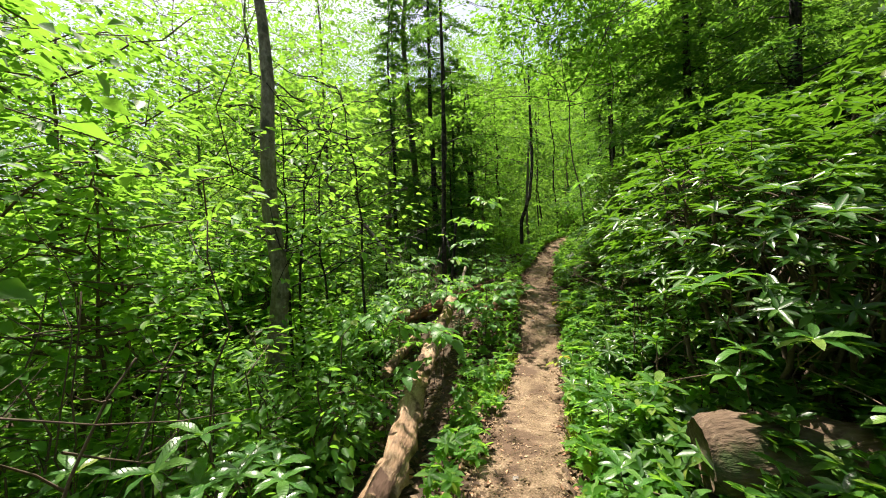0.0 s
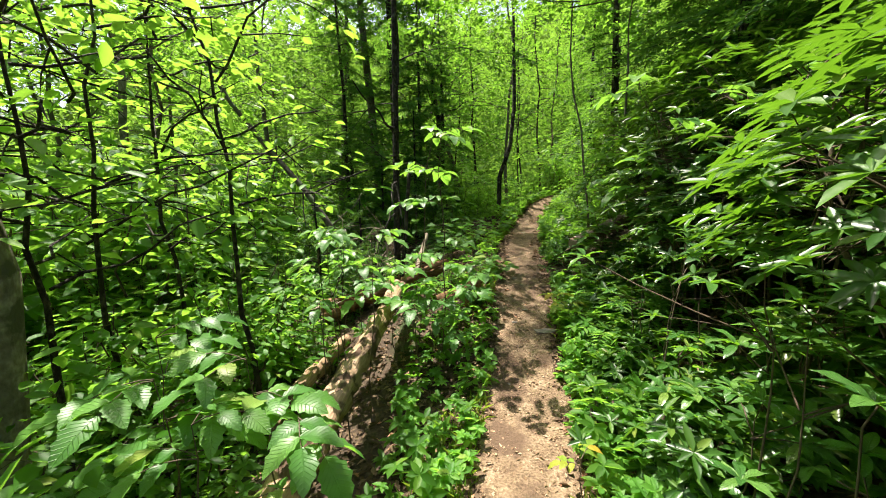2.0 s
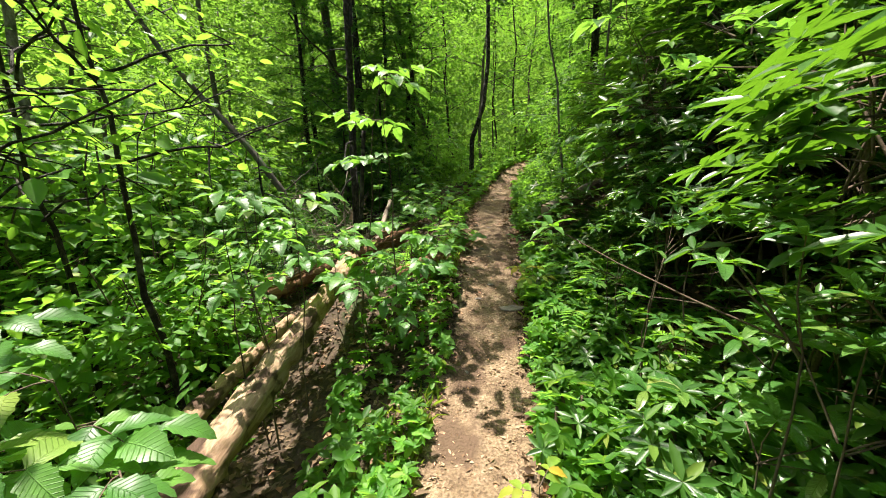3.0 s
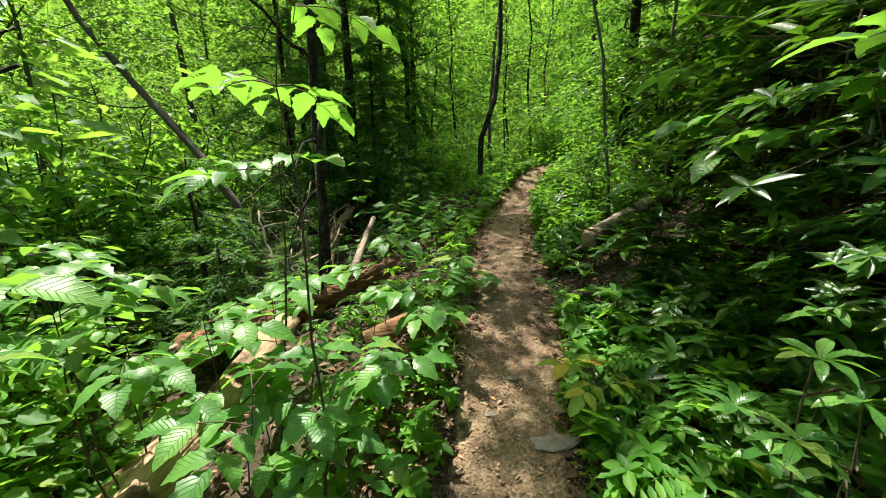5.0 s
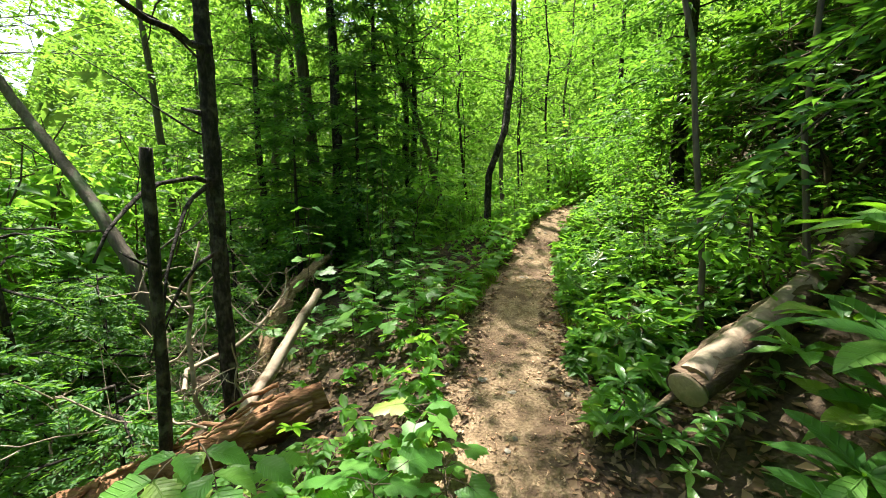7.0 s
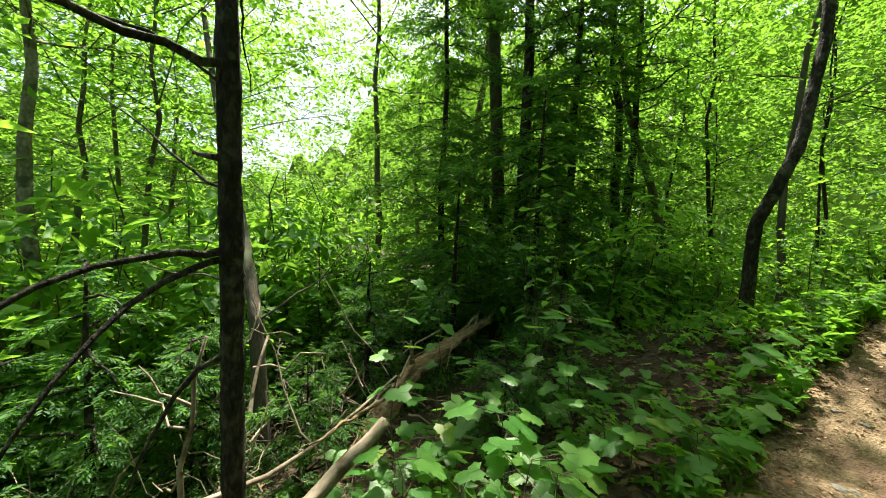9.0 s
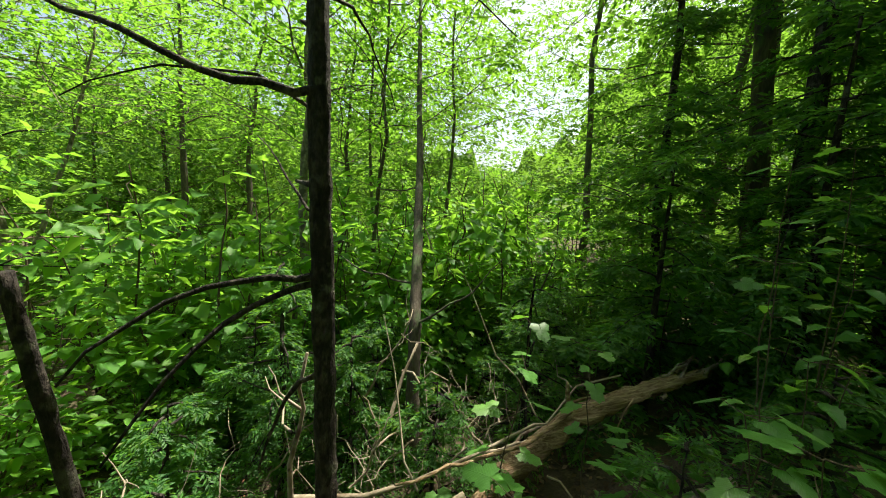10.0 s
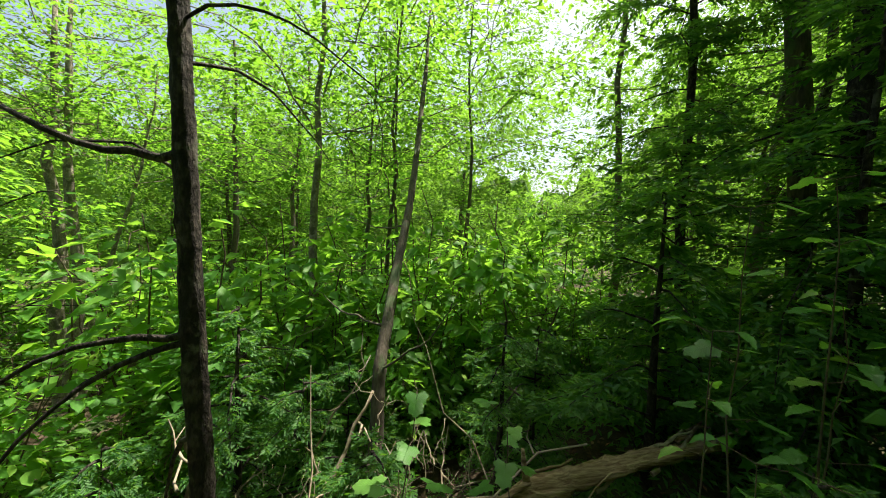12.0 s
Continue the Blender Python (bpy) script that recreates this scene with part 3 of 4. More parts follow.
for sx, sy, h, lx in [(-2.9, 1.6, 3.2, 0.0), (-2.5, 2.3, 3.2, 0.0), (-3.0, 0.5, 3.2, 0.0), (-2.7, 2.9, 3.6, -0.2)]:
    broadleaf_tree(sx, sy, h, 0.024, 0.8, int(sx * 97 + sy * 13) % 1000, 0.11, 12, 12, 0.45, TWIG, (lx, 0), LEAF_FRESH, "thin sapling with large bright leaves", "sapling", 0.30, "saplings")
for sx, sy, h, lx, n in [(-1.15, 5.40, 4.8, -0.45, 3), (-1.90, 5.50, 4.6, -0.1, 5), (-2.08, 4.90, 4.8, 0.1, 4), (-1.95, 4.40, 4.4, -0.15, 3)]:
    broadleaf_tree(sx, sy, h, 0.028, 1.15, int(-sx * 100 + sy * 10), 0.13, n, 13, 0.46, BARK_DARK, (lx, 0.05), LEAF_FRESH, "slim dark-stemmed young tree with layered bright leaves", "sapling", 0.34, "saplings")
# Trunks as they stand; the spreading crowns are added to shade the bank.
for sx, sy, h, lx in [(3.34, 8.44, 7.5, -0.5), (3.98, 8.42, 8.0, -0.2)]:
    broadleaf_tree(sx, sy, h, 0.020, 2.1, int(sx * 97 + sy * 13) % 1000, 0.13, 40, 16, 0.50, BARK, (lx, 0.3), None, "tall thin tree on the bank with a spreading crown added for shade")
for bx, by, h, rr, lx, ly, bk in [(-8.9, 2.45, 10, 0.20, 0.0, 0, BARK_PALE), (-8.7, 3.1, 10, 0.17, 0.3, 0, BARK_PALE), (-7.8, 3.4, 8, 0.07, 0.2, 1.8, BARK_PALE), (-11.3, 5.6, 11, 0.15, 0, 0, BARK),
                                  (-11.9, 7.2, 11, 0.12, 0, 0.6, BARK), (-7.5, 9.8, 8, 0.08, 0.3, 0.2, BARK)]:
    broadleaf_tree(bx, by, h, rr, 2.4, int(-bx * 31 + by * 7), 0.14, 12, 16, 0.66 if by < 4 else 0.55, bk, (lx, ly))

for sx, sy, h in [(-4.1, 3.5, 5.5), (-4.6, 2.0, 6.0), (-4.4, 0.6, 5.0)]:
    broadleaf_tree(sx, sy, h, 0.045, 1.7, int(-sx * 55 + sy * 17), 0.16, 15, 16, 0.42, TWIG, (0, 0), None, "small leafy understorey tree with broad green leaves")

broadleaf_tree(-4.8, 8.7, 9.5, 0.10, 2.4, 211, 0.15, 10, 16, 0.55, BARK_PALE, (-0.2, 0.1), label="pale-barked tree standing down the slope")

for sx, sy, h, sd in [(-5.6, 10.3, 9.0, 301), (-6.9, 12.1, 10.0, 302), (-8.6, 10.6, 11.0, 304)]:
    broadleaf_tree(sx, sy, h, 0.06, 2.3, sd, 0.15, 13, 18, 0.48, BARK, (0.2, 0.1), LEAF_FRESH, "maple with broad layers of sunlit leaves", spray=0.5)

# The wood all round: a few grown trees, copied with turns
kinds = [broadleaf_tree(-14, -3, 10.5, 0.15, 2.9, 51, 0.21, 22, 20, 0.14, BARK, material=LEAF_FAR_SHADED), broadleaf_tree(-6.5, 19, 9.0, 0.11, 2.6, 52, 0.20, 22, 20, 0.12, BARK, material=LEAF_FAR_SHADED),
         broadleaf_tree(9.5, 12, 11.5, 0.16, 3.0, 53, 0.21, 22, 20, 0.16, BARK_DARK, material=LEAF_FAR_SHADED), broadleaf_tree(-13.5, 18.0, 5.5, 0.06, 1.9, 54, 0.15, 30, 16, 0.10, TWIG, material=LEAF_FRESH)]
r = np.random.default_rng(99)
spots = []
while len(spots) < 42:
    ang, rad = r.uniform(0, 2 * np.pi), 5.5 + 26 * r.uniform() ** 0.8
    x, y = 1.2 + rad * math.cos(ang), 6.5 + rad * math.sin(ang) * 1.05
    d = x - float(trail_x(y))
    if -8.5 < d < 3.0 and 4.0 < y < 15.5 or -4.2 < d < 3.0 and y < 15.5 or -1.6 < d < 2.6 and y < 22 or min([9] + [math.hypot(x - a, y - b) for a, b in spots]) < 2.0:
        continue
    if abs(math.atan2(y - 8.5, x - 2.0) - 2.57) < 0.16 and x < 0 or -1.0 < x < 4.5 and 13 < y < 19.5 or -13 < x < -3 and 8 < y < 17.5:
        continue
    spots.append((x, y))
    k = kinds[int(r.integers(4))]
    copy_thing(k, pose(x, y, float(ground(x, y)), r.uniform(-3, 3), r.uniform(-3, 3), r.uniform(0, 360)))


# ---- shrubs ----
def shrub(x, y, height, spread, seed, leaf=0.138, n=85, per=9, material=None, label="leafy green deciduous shrub in the undergrowth", name="shrub", z=None, maker=round_leaves):
    r = np.random.default_rng(seed)
    t = empty(name, x, y, float(ground(x, y)) if z is None else z, label, "shrub", "undergrowth shrubs")
    chunks, ends, outs = [], [], []
    for s in range(5):
        a = r.uniform(0, 6.28); top = np.array([math.cos(a) * spread * 0.6, math.sin(a) * spread * 0.6, height * r.uniform(0.7, 1.0)])
        line = bent((0.05 * math.cos(a), 0.05 * math.sin(a), -0.1), top, 8, 0.25, int(r.integers(1e6)))
        v, f = tube(line, np.linspace(0.013, 0.004, 8), 4, capped=False)
        part("stem", mesh_from("stem", v, f, TWIG, True), t)
        for q in range(n // 5):
            f = r.uniform(0.25, 1.0); b = int(min(f * 7, 6)); p = line[b] + (line[b + 1] - line[b]) * (f * 7 - b)
            e = p + r.normal(size=3) * np.array([1, 1, 0.5]) * spread * 0.34
            if q % 4 == 0:
                chunks.append(tube(bent(p, e, 3, 0.2, q), [0.005, 0.004, 0.002], 3, capped=False))
            ends.append(e); outs.append(unit((e - p) * np.array([1, 1, 0.3])))
    v, f = join(chunks)
    tagged(part("twig_mass", mesh_from("twig_mass", v, f, TWIG, True), t, "thin brown twigs"), kind="stuff")
    v, f = spray_cloud(np.array(ends), np.array(outs), per, 0.2, leaf, r, 0.4, maker=maker)
    tagged(part("foliage", mesh_from("foliage", v, f, material or LEAF), t, "green leaves"), kind="stuff")
    return t


def rosettes(centres, ups, r, count=9, length=0.12, aspect=0.30, lift=0.25):
    m = len(centres); k = m * count
    up = unit(np.repeat(ups, count, 0)); ref = unit(np.cross(up, np.array([0.31, 0.9, 0.2]))); other = np.cross(up, ref)
    a = np.tile(np.arange(count) * 2.4, m) + np.repeat(r.uniform(0, 6, m), count) + r.normal(size=k) * 0.2
    D = np.cos(a)[:, None] * ref + np.sin(a)[:, None] * other + up * (lift + r.normal(size=k) * 0.25)[:, None]
    L = length * r.uniform(0.7, 1.2, k)
    return round_leaves(np.repeat(centres, count, 0), D, up + r.normal(size=(k, 3)) * 0.1, L, L * aspect, 0.22)


def rhododendron(x, y, height, spread, seed, n=210, label="glossy evergreen rhododendron bush with whorled leaves"):
    r = np.random.default_rng(seed)
    t = empty("rhododendron", x, y, float(ground(x, y)), label, "shrub", "rhododendron thicket")
    a, e = r.uniform(0, 6.28, n), np.arccos(r.uniform(-0.15, 1, n))
    rad = r.uniform(0.55, 1.0, n) ** 0.5
    C = np.stack([np.cos(a) * np.sin(e) * spread * rad, np.sin(a) * np.sin(e) * spread * rad, height * (0.42 + 0.56 * np.cos(e) * rad)], 1) + r.normal(size=(n, 3)) * 0.07
    chunks = []
    stems = [bent((0, 0, -0.1), (math.cos(q) * spread * 0.5, math.sin(q) * spread * 0.5, height * 0.7), 7, 0.35, seed + q) for q in range(6)]
    for s in stems:
        v, f = tube(s, np.linspace(0.022, 0.009, 7), 6, capped=False)
        part("stem", mesh_from("stem", v, f, TWIG, True), t)
    for i in range(0, n, 4):
        s = stems[i % 6]; p = s[int(r.integers(3, 7))]
        chunks.append(tube(bent(p, C[i], 4, 0.25, i), np.linspace(0.008, 0.003, 4), 3, capped=False))
    v, f = join(chunks)
    tagged(part("twig_mass", mesh_from("twig_mass", v, f, TWIG, True), t, "crooked brown twigs"), kind="stuff")
    up = unit(C - np.array([0, 0, height * 0.2])) * 0.6 + np.array([0, 0, 0.7])
    v, f = rosettes(C, up, r)
    tagged(part("foliage", mesh_from("foliage", v, f, LEAF_WAXY), t, "glossy whorled leaves"), kind="stuff")
    return t


rh = [rhododendron(2.45, 2.2, 1.9, 0.95, 61), rhododendron(2.95, 3.5, 2.3, 1.05, 62, 260), rhododendron(4.3, 5.4, 1.9, 0.95, 63)]
sh = [shrub(-1.45, 2.0, 1.0, 0.6, 71, 0.085, 100, 9, maker=oval_leaves), shrub(-2.1, 3.0, 1.6, 0.8, 72, 0.095, 95, 9, maker=oval_leaves), shrub(-3.5, 6.2, 0.9, 0.6, 73, 0.09), shrub(-2.6, 5.4, 2.0, 0.9, 74, material=LEAF_FRESH)]
for bx, by, bh, bs, bn in [(1.95, 3.8, 0.50, 0.30, 22), (2.45, 3.62, 0.42, 0.28, 20), (2.72, 3.78, 0.80, 0.36, 34), (1.75, 4.3, 0.35, 0.25, 16)]:
    rhododendron(bx, by, bh, bs, int(bx * 100), bn, "young rhododendron with bright glossy leaf rosettes")
r = np.random.default_rng(5)


def scatter(protos, box, count, gap, keep, scale=(0.8, 1.2)):
    done = []
    tries = 0
    while len(done) < count and tries < 4000:
        tries += 1
        x, y = r.uniform(box[0], box[1]), r.uniform(box[2], box[3])
        if not keep(x, y, x - float(trail_x(y))) or any(math.hypot(x - a, y - b) < gap for a, b in done):
            continue
        done.append((x, y))
        s = r.uniform(*scale)
        src = protos[int(r.integers(len(protos)))]
        c = copy_thing(src, pose(x, y, float(ground(x, y)), 0, 0, r.uniform(0, 360)))
        c.scale = (s, s, s)


for x, y, q in [(3.4, 6.0, 0.85), (4.0, 6.7, 0.9), (3.9, 5.4, 1.0), (4.7, 6.3, 1.1), (4.9, 7.3, 1.0), (3.1, 5.2, 0.7)]:
    copy_thing(rh[int(x * 10) % 3], pose(x, y, float(ground(x, y)), 0, 0, x * 77)).scale = (q, q, q)
far_sh = [shrub(-9.5, 3.0, 1.8, 0.9, 75, 0.15, 60, 9, LEAF_FRESH, maker=simple_leaves), shrub(-8.2, 9.0, 2.0, 1.0, 76, 0.15, 60, 9, LEAF_FRESH, maker=simple_leaves)]
scatter(rh, (1.3, 6.8, -0.5, 12), 42, 0.74, lambda x, y, d: ((d > 1.75 and y < 4.0) or (d > 1.95 and y < 6.4) or d > 2.5) and math.hypot(x - 2.95, y - 3.5) > 0.7 and not (2.3 < x < 5.0 and 7.0 < y < 9.0))
scatter(sh[:2], (-3.2, -1.2, 0.2, 4.4), 15, 0.6, lambda x, y, d: d < -1.5)
scatter(sh, (-4.6, 0.5, -1, 15), 54, 0.62, lambda x, y, d: d < -1.35 and not (x > -3.2 and y < 4.4) and x < -0.6 + 0.096 * (y - 1.9) - 0.55 and not (-1.0 < x < 1.8 and 5.2 < y < 12) and not (x > -2.7 and 7.8 < y < 13.5) and math.hypot(x + .1, y - 8.8) > 0.8 and not 2.03 < math.atan2(2.0 - x, y - 9.75) < 2.26 and not (y > 5.0 and d > -2.4))
scatter(far_sh, (-9, -4.6, -2, 17), 40, 0.8, lambda x, y, d: not 2.03 < math.atan2(2.0 - x, y - 9.75) < 2.26)
scatter(far_sh, (-20, -9, -2, 20), 20, 1.5, lambda x, y, d: True, (1.3, 2.0))
scatter(far_sh, (-9, -3.2, 5.5, 15), 24, 0.9, lambda x, y, d: d < -4.6 and not 2.03 < math.atan2(2.0 - x, y - 9.75) < 2.26, (1.3, 2.1))
scatter(far_sh, (0.5, 9, 13.6, 19), 26, 0.8, lambda x, y, d: d < -0.9 and not (1.2 < x < 4.6 and y < 15.2), (0.7, 1.1))
scatter(far_sh, (-6, 12, 13, 24), 40, 1.0, lambda x, y, d: abs(d) > 0.9 and not (1.2 < x < 4.6 and y < 15.2), (0.8, 1.5))
scatter(sh[:3], (2.5, 9, 8, 16), 32, 0.7, lambda x, y, d: d > 1.2, (0.5, 0.9))

for x, y, s in [(5.3, 13.3, 0.9), (4.9, 12.3, 0.7), (5.9, 14.4, 1.1), (6.4, 15.6, 1.2), (5.6, 12.4, 1.0), (4.6, 11.4, 0.6)]:
    copy_thing(sh[1], pose(x, y, float(ground(x, y)), 0, 0, x * 100)).scale = (s, s, s)

# far woods that close the view all round: layered boughs, then a leafy hillside beyond
r = np.random.default_rng(41)


def sky_gap(C, half, low):
    bearing = np.arctan2(C[:, 1] - 8.5, C[:, 0] - 2.0)
    return C[~((np.abs(bearing - 2.57 + 0.012 * np.sin(C[:, 2] * 1.3)) < half) & (C[:, 2] > low))]


def boughs_at(n, ang, near, far, tall):
    """Bough centres gathered in crowns, each crown a stack of layers round its stem."""
    stems = n // 16
    sa, sr, sh_ = r.uniform(*ang, stems), near + (far - near) * r.uniform(size=stems) ** 0.8, tall * r.uniform(0.6, 1.15, stems)
    k = np.repeat(np.arange(stems), 16)
    f = np.clip(r.uniform(0.03, 1.0, len(k)), 0, 1)
    out = (0.5 + 2.4 * np.sin(np.pi * f ** 0.8)) * np.sqrt(r.uniform(0.05, 1, len(k)))
    a = r.uniform(0, 6.28, len(k))
    C = np.stack([1 + sr[k] * np.cos(sa[k]) + out * np.cos(a), 7 + sr[k] * np.sin(sa[k]) + out * np.sin(a), f * sh_[k]], 1)
    C[:, 2] += ground(C[:, 0], C[:, 1])
    return C


def outward(C):
    return unit(r.normal(size=(len(C), 3)) * np.array([1, 1, 0.2]))


C = sky_gap(np.concatenate([boughs_at(2200, (0.5, 3.75), 13, 27, 17), boughs_at(300, (3.75, 6.8), 13, 27, 15), boughs_at(640, (1.0, 2.3), 18, 28, 25), boughs_at(320, (2.64, 3.7), 15, 26, 23)]), 0.030, 5.5)
layers = [spray_cloud(C, outward(C), 66, 0.95, 0.165, r, 0.16, 0.25)]
C = sky_gap(np.concatenate([boughs_at(1700, (0.5, 3.75), 27, 48, 24), boughs_at(300, (3.75, 6.8), 27, 48, 20)]), 0.026, 9.0)
layers.append(spray_cloud(C, outward(C), 30, 2.1, 0.55, r, 0.16, 0.25))
v, f = join(layers)
tagged(new("distant_foliage", mesh_from("distant_foliage", v, f, LEAF_FAR_SHADED)), "dense sunlit green foliage of the far woods", "foliage", kind="stuff")
ba, bz = np.linspace(0, 2 * np.pi, 361), np.linspace(0, 1, 26)
bg_a, bg_z = np.meshgrid(ba, bz)
crest = np.interp(ba, [0, 0.9, 2.1, 2.32, 2.44, 2.52, 2.64, 2.78, 3.0, 3.7, 4.4, 6.28], [26, 34, 32, 25, 15, 12.5, 12, 15, 20, 21, 26, 26]) + 1.4 * np.sin(ba * 31) + 1.3 * np.sin(ba * 83 + 1) + 0.8 * np.sin(ba * 131)
bump_r = 58 + 6 * bg_z + 1.5 * np.sin(bg_a * 57 + 3 * np.sin(bg_z * 9)) * np.sin(bg_z * 23 + bg_a * 9) + r.normal(size=bg_a.shape) * 0.8
bx_, by_ = 1 + bump_r * np.cos(bg_a), 7 + bump_r * np.sin(bg_a)
bv = np.stack([bx_, by_, ground(bx_, by_) - 1 + bg_z * crest[None] + r.normal(size=bg_a.shape) * 0.4], -1).reshape(-1, 3)
ii = (np.arange(25)[:, None] * 361 + np.arange(360)[None]).ravel()
tagged(new("backdrop", mesh_from("backdrop", bv, np.stack([ii, ii + 1, ii + 362, ii + 361], 1), LEAF_FAR_SHADED)), "far wooded hillside closing the view between the trees", "backdrop", kind="structure")


# ---- fallen wood ----
def log_thing(p0, p1, r0, r1, material, label, seed, name="fallen_log", cut=None, rough=0.06, sag=0.0, category="log", sides=18, splinters=0, round_end=False):
    p0, p1 = np.asarray(p0, float), np.asarray(p1, float)
    t = empty(name, *p0, label, category, "fallen wood")
    n = max(8, int(np.linalg.norm(p1 - p0) * 12))
    line = bent(p0, p1, n, 0.05, seed, sag) - p0
    girth = np.linspace(r0, r1, n)
    if round_end:
        girth[0] *= 0.80; girth[1] *= 0.95; line[0] += (line[1] - line[0]) * 0.45
    v, f = tube(line, girth, sides, rough, seed, capped=True)
    part("trunk", mesh_from("trunk", v, f, material, True), t)
    if cut:
        d = unit(p0 - p1)
        ring = [(line[0] + d * k, rr) for k, rr in ((-0.01, r0 * 0.9), (0.008, r0 * 0.9), (0.012, r0 * 0.84))]
        v, f = tube([c for c, _ in ring], [q for _, q in ring], sides, 0.01, seed)
        part("cut_end", mesh_from("cut_end", v, f, CUTWOOD), t, "sawn pale end grain")
    r = np.random.default_rng(seed)
    for k in range(splinters):
        i = int(r.integers(0, n - 2)) if k % 3 else n - 2
        a, w = r.uniform(-0.9, 3.9), np.linspace(r0, r1, n)[i]
        d = unit(line[i + 1] - line[i]); side = unit(np.cross(d, (0, 0, 1))); up = np.cross(side, d)
        o = line[i] + (side * math.cos(a) + up * math.sin(a)) * w * 0.93
        e = o + d * r.uniform(0.15, 0.5) * (1 if k % 2 else -1) + (side * math.cos(a) + up * math.sin(a)) * r.uniform(0.0, 0.05)
        v, f = tube(bent(o, e, 5, 0.06, seed + k), np.array([0.016, 0.018, 0.014, 0.009, 0.002]) * r.uniform(0.6, 1.5), 5, 0.2, k)
        part("splinter", mesh_from("splinter", v, f, GREYWOOD if k % 3 == 0 else material), t)
    return t


log_thing((-0.42, 1.9, -0.48), (0.06, 6.9, 0.22), 0.115, 0.085, DEADWOOD, "long barkless fallen log lying beside the trail", 3, rough=0.13)
log_thing((-0.62, 1.6, -0.62), (-0.42, 2.55, -0.45), 0.08, 0.07, DEADWOOD, "short pale broken log beside a longer one", 4)
log_thing((-0.95, 5.05, -0.62), (-0.62, 6.6, -0.42), 0.085, 0.07, DEADWOOD, "second fallen log lying lower on the slope", 14, rough=0.1)
bank_log = log_thing((2.80, 7.74, 0.62), (4.84, 8.71, 1.33), 0.10, 0.09, OLDLOG, "sawn weathered log with peeling pale bark resting on the bank", 5, cut=True, rough=0.09, sides=20, splinters=5)
strip = bent((0.03, 0.0, 0.042), (4.84 - 2.80, 8.71 - 7.74, 1.33 - 0.575), 26, 0.03, 5)
v, f = tube(strip, np.linspace(0.080, 0.064, 26), 14, 0.05, 15)
part("bark_strip", mesh_from("bark_strip", v, f, GREYWOOD, True), bank_log, "pale grey peeling bark")
log_thing((1.50, 1.78, 0.10), (2.9, 1.45, 0.13), 0.22, 0.20, OLDLOG, "large old log beside the trail in shade", 6, rough=0.045, sides=32, round_end=True)
log_thing((0.78, 8.47, 0.24), (-1.2, 7.5, -0.38), 0.085, 0.135, ROTWOOD, "crumbling reddish rotten log below the trail", 7, rough=0.26, sides=24, splinters=22)
log_thing((0.22, 8.45, 0.05), (0.40, 9.6, 0.68), 0.055, 0.035, GREYWOOD, "pale bare pole propped over a rotten log", 8, "dead_pole")
bare_trunk([(-0.43, 10.05, -0.33), (-0.55, 10.6, -0.04), (-0.53, 11.18, 0.30), (-0.50, 12.0, 0.44), (-0.45, 12.95, 0.56)], [0.06, 0.105, 0.095, 0.072, 0.045], SPLITWOOD, "shattered splintered fallen trunk with a broken stub", "fallen_log", 9, category="log", rough=0.13, stubs=[
    ((-0.53, 11.15, 0.34), (-0.51, 11.05, 0.66), 0.042), ((-0.53, 11.1, 0.38), (0.0, 9.35, 0.50), 0.024), ((-0.5, 11.9, 0.42), (-0.25, 11.4, 0.30), 0.012)])
log_thing((0.15, 10.8, -0.25), (0.33, 12.05, 0.10), 0.05, 0.05, GREYWOOD, "mossy broken pole lying on the slope", 10, "dead_pole")
log_thing((1.26, 7.3, 0.10), (0.6, 7.15, -0.10), 0.10, 0.09, ROTWOOD, "short sawn log chunk by the trail edge", 11, cut=True)
log_thing((1.42, 6.95, 0.05), (0.95, 6.75, -0.05), 0.09, 0.08, ROTWOOD, "short reddish log chunk by the trail edge", 12, cut=True)

# ---- ground cover ----
r = np.random.default_rng(17)


LOGS = [((-0.42, 1.9), (0.06, 6.9), 0.30), ((2.6, 7.4), (4.84, 8.71), 0.42), ((0.85, 8.4), (-1.1, 7.5), 0.32), ((0.2, 8.4), (0.4, 9.6), 0.15), ((-0.45, 10.1), (-0.45, 12.9), 0.30), ((1.45, 7.2), (0.6, 6.9), 0.25)]


def clear_of_logs(q):
    ok = np.ones(len(q), bool)
    for a, b, w in LOGS:
        a, b = np.array(a), np.array(b); d = b - a
        s = np.clip(((q[:, :2] - a) @ d) / (d @ d), 0, 1)
        ok &= np.linalg.norm(q[:, :2] - (a + s[:, None] * d), axis=1) > w
    return ok


def field(n, box, keep):
    out = []
    while len(out) < n:
        x, y = r.uniform(box[0], box[1], 4000), r.uniform(box[2], box[3], 4000)
        d = x - trail_x(y)
        ok = keep(x, y, d)
        out.extend(np.stack([x[ok], y[ok]], 1).tolist())
    q = np.array(out[:n])
    return np.column_stack([q, ground(q[:, 0], q[:, 1])])


# dead leaves on the soil and the trail's edges
p = field(34000, (-5, 5.5, -1, 15), lambda x, y, d: (np.abs(d) > 0.26) & (r.uniform(size=x.shape) < np.exp(-np.abs(d) * 0.5)))
k = len(p); a = r.uniform(0, 6.28, k)
v, f = simple_leaves(p + np.array([0, 0, 0.022]), np.stack([np.cos(a), np.sin(a), r.normal(size=k) * 0.25], 1), np.stack([r.normal(size=k) * 0.4, r.normal(size=k) * 0.4, np.ones(k)], 1), r.uniform(0.04, 0.105, k), r.uniform(0.02, 0.055, k))
tagged(new("leaf_litter", mesh_from("leaf_litter", v, f, LEAF_DEAD)), "brown dead leaves scattered over the ground", "leaf litter", kind="stuff")

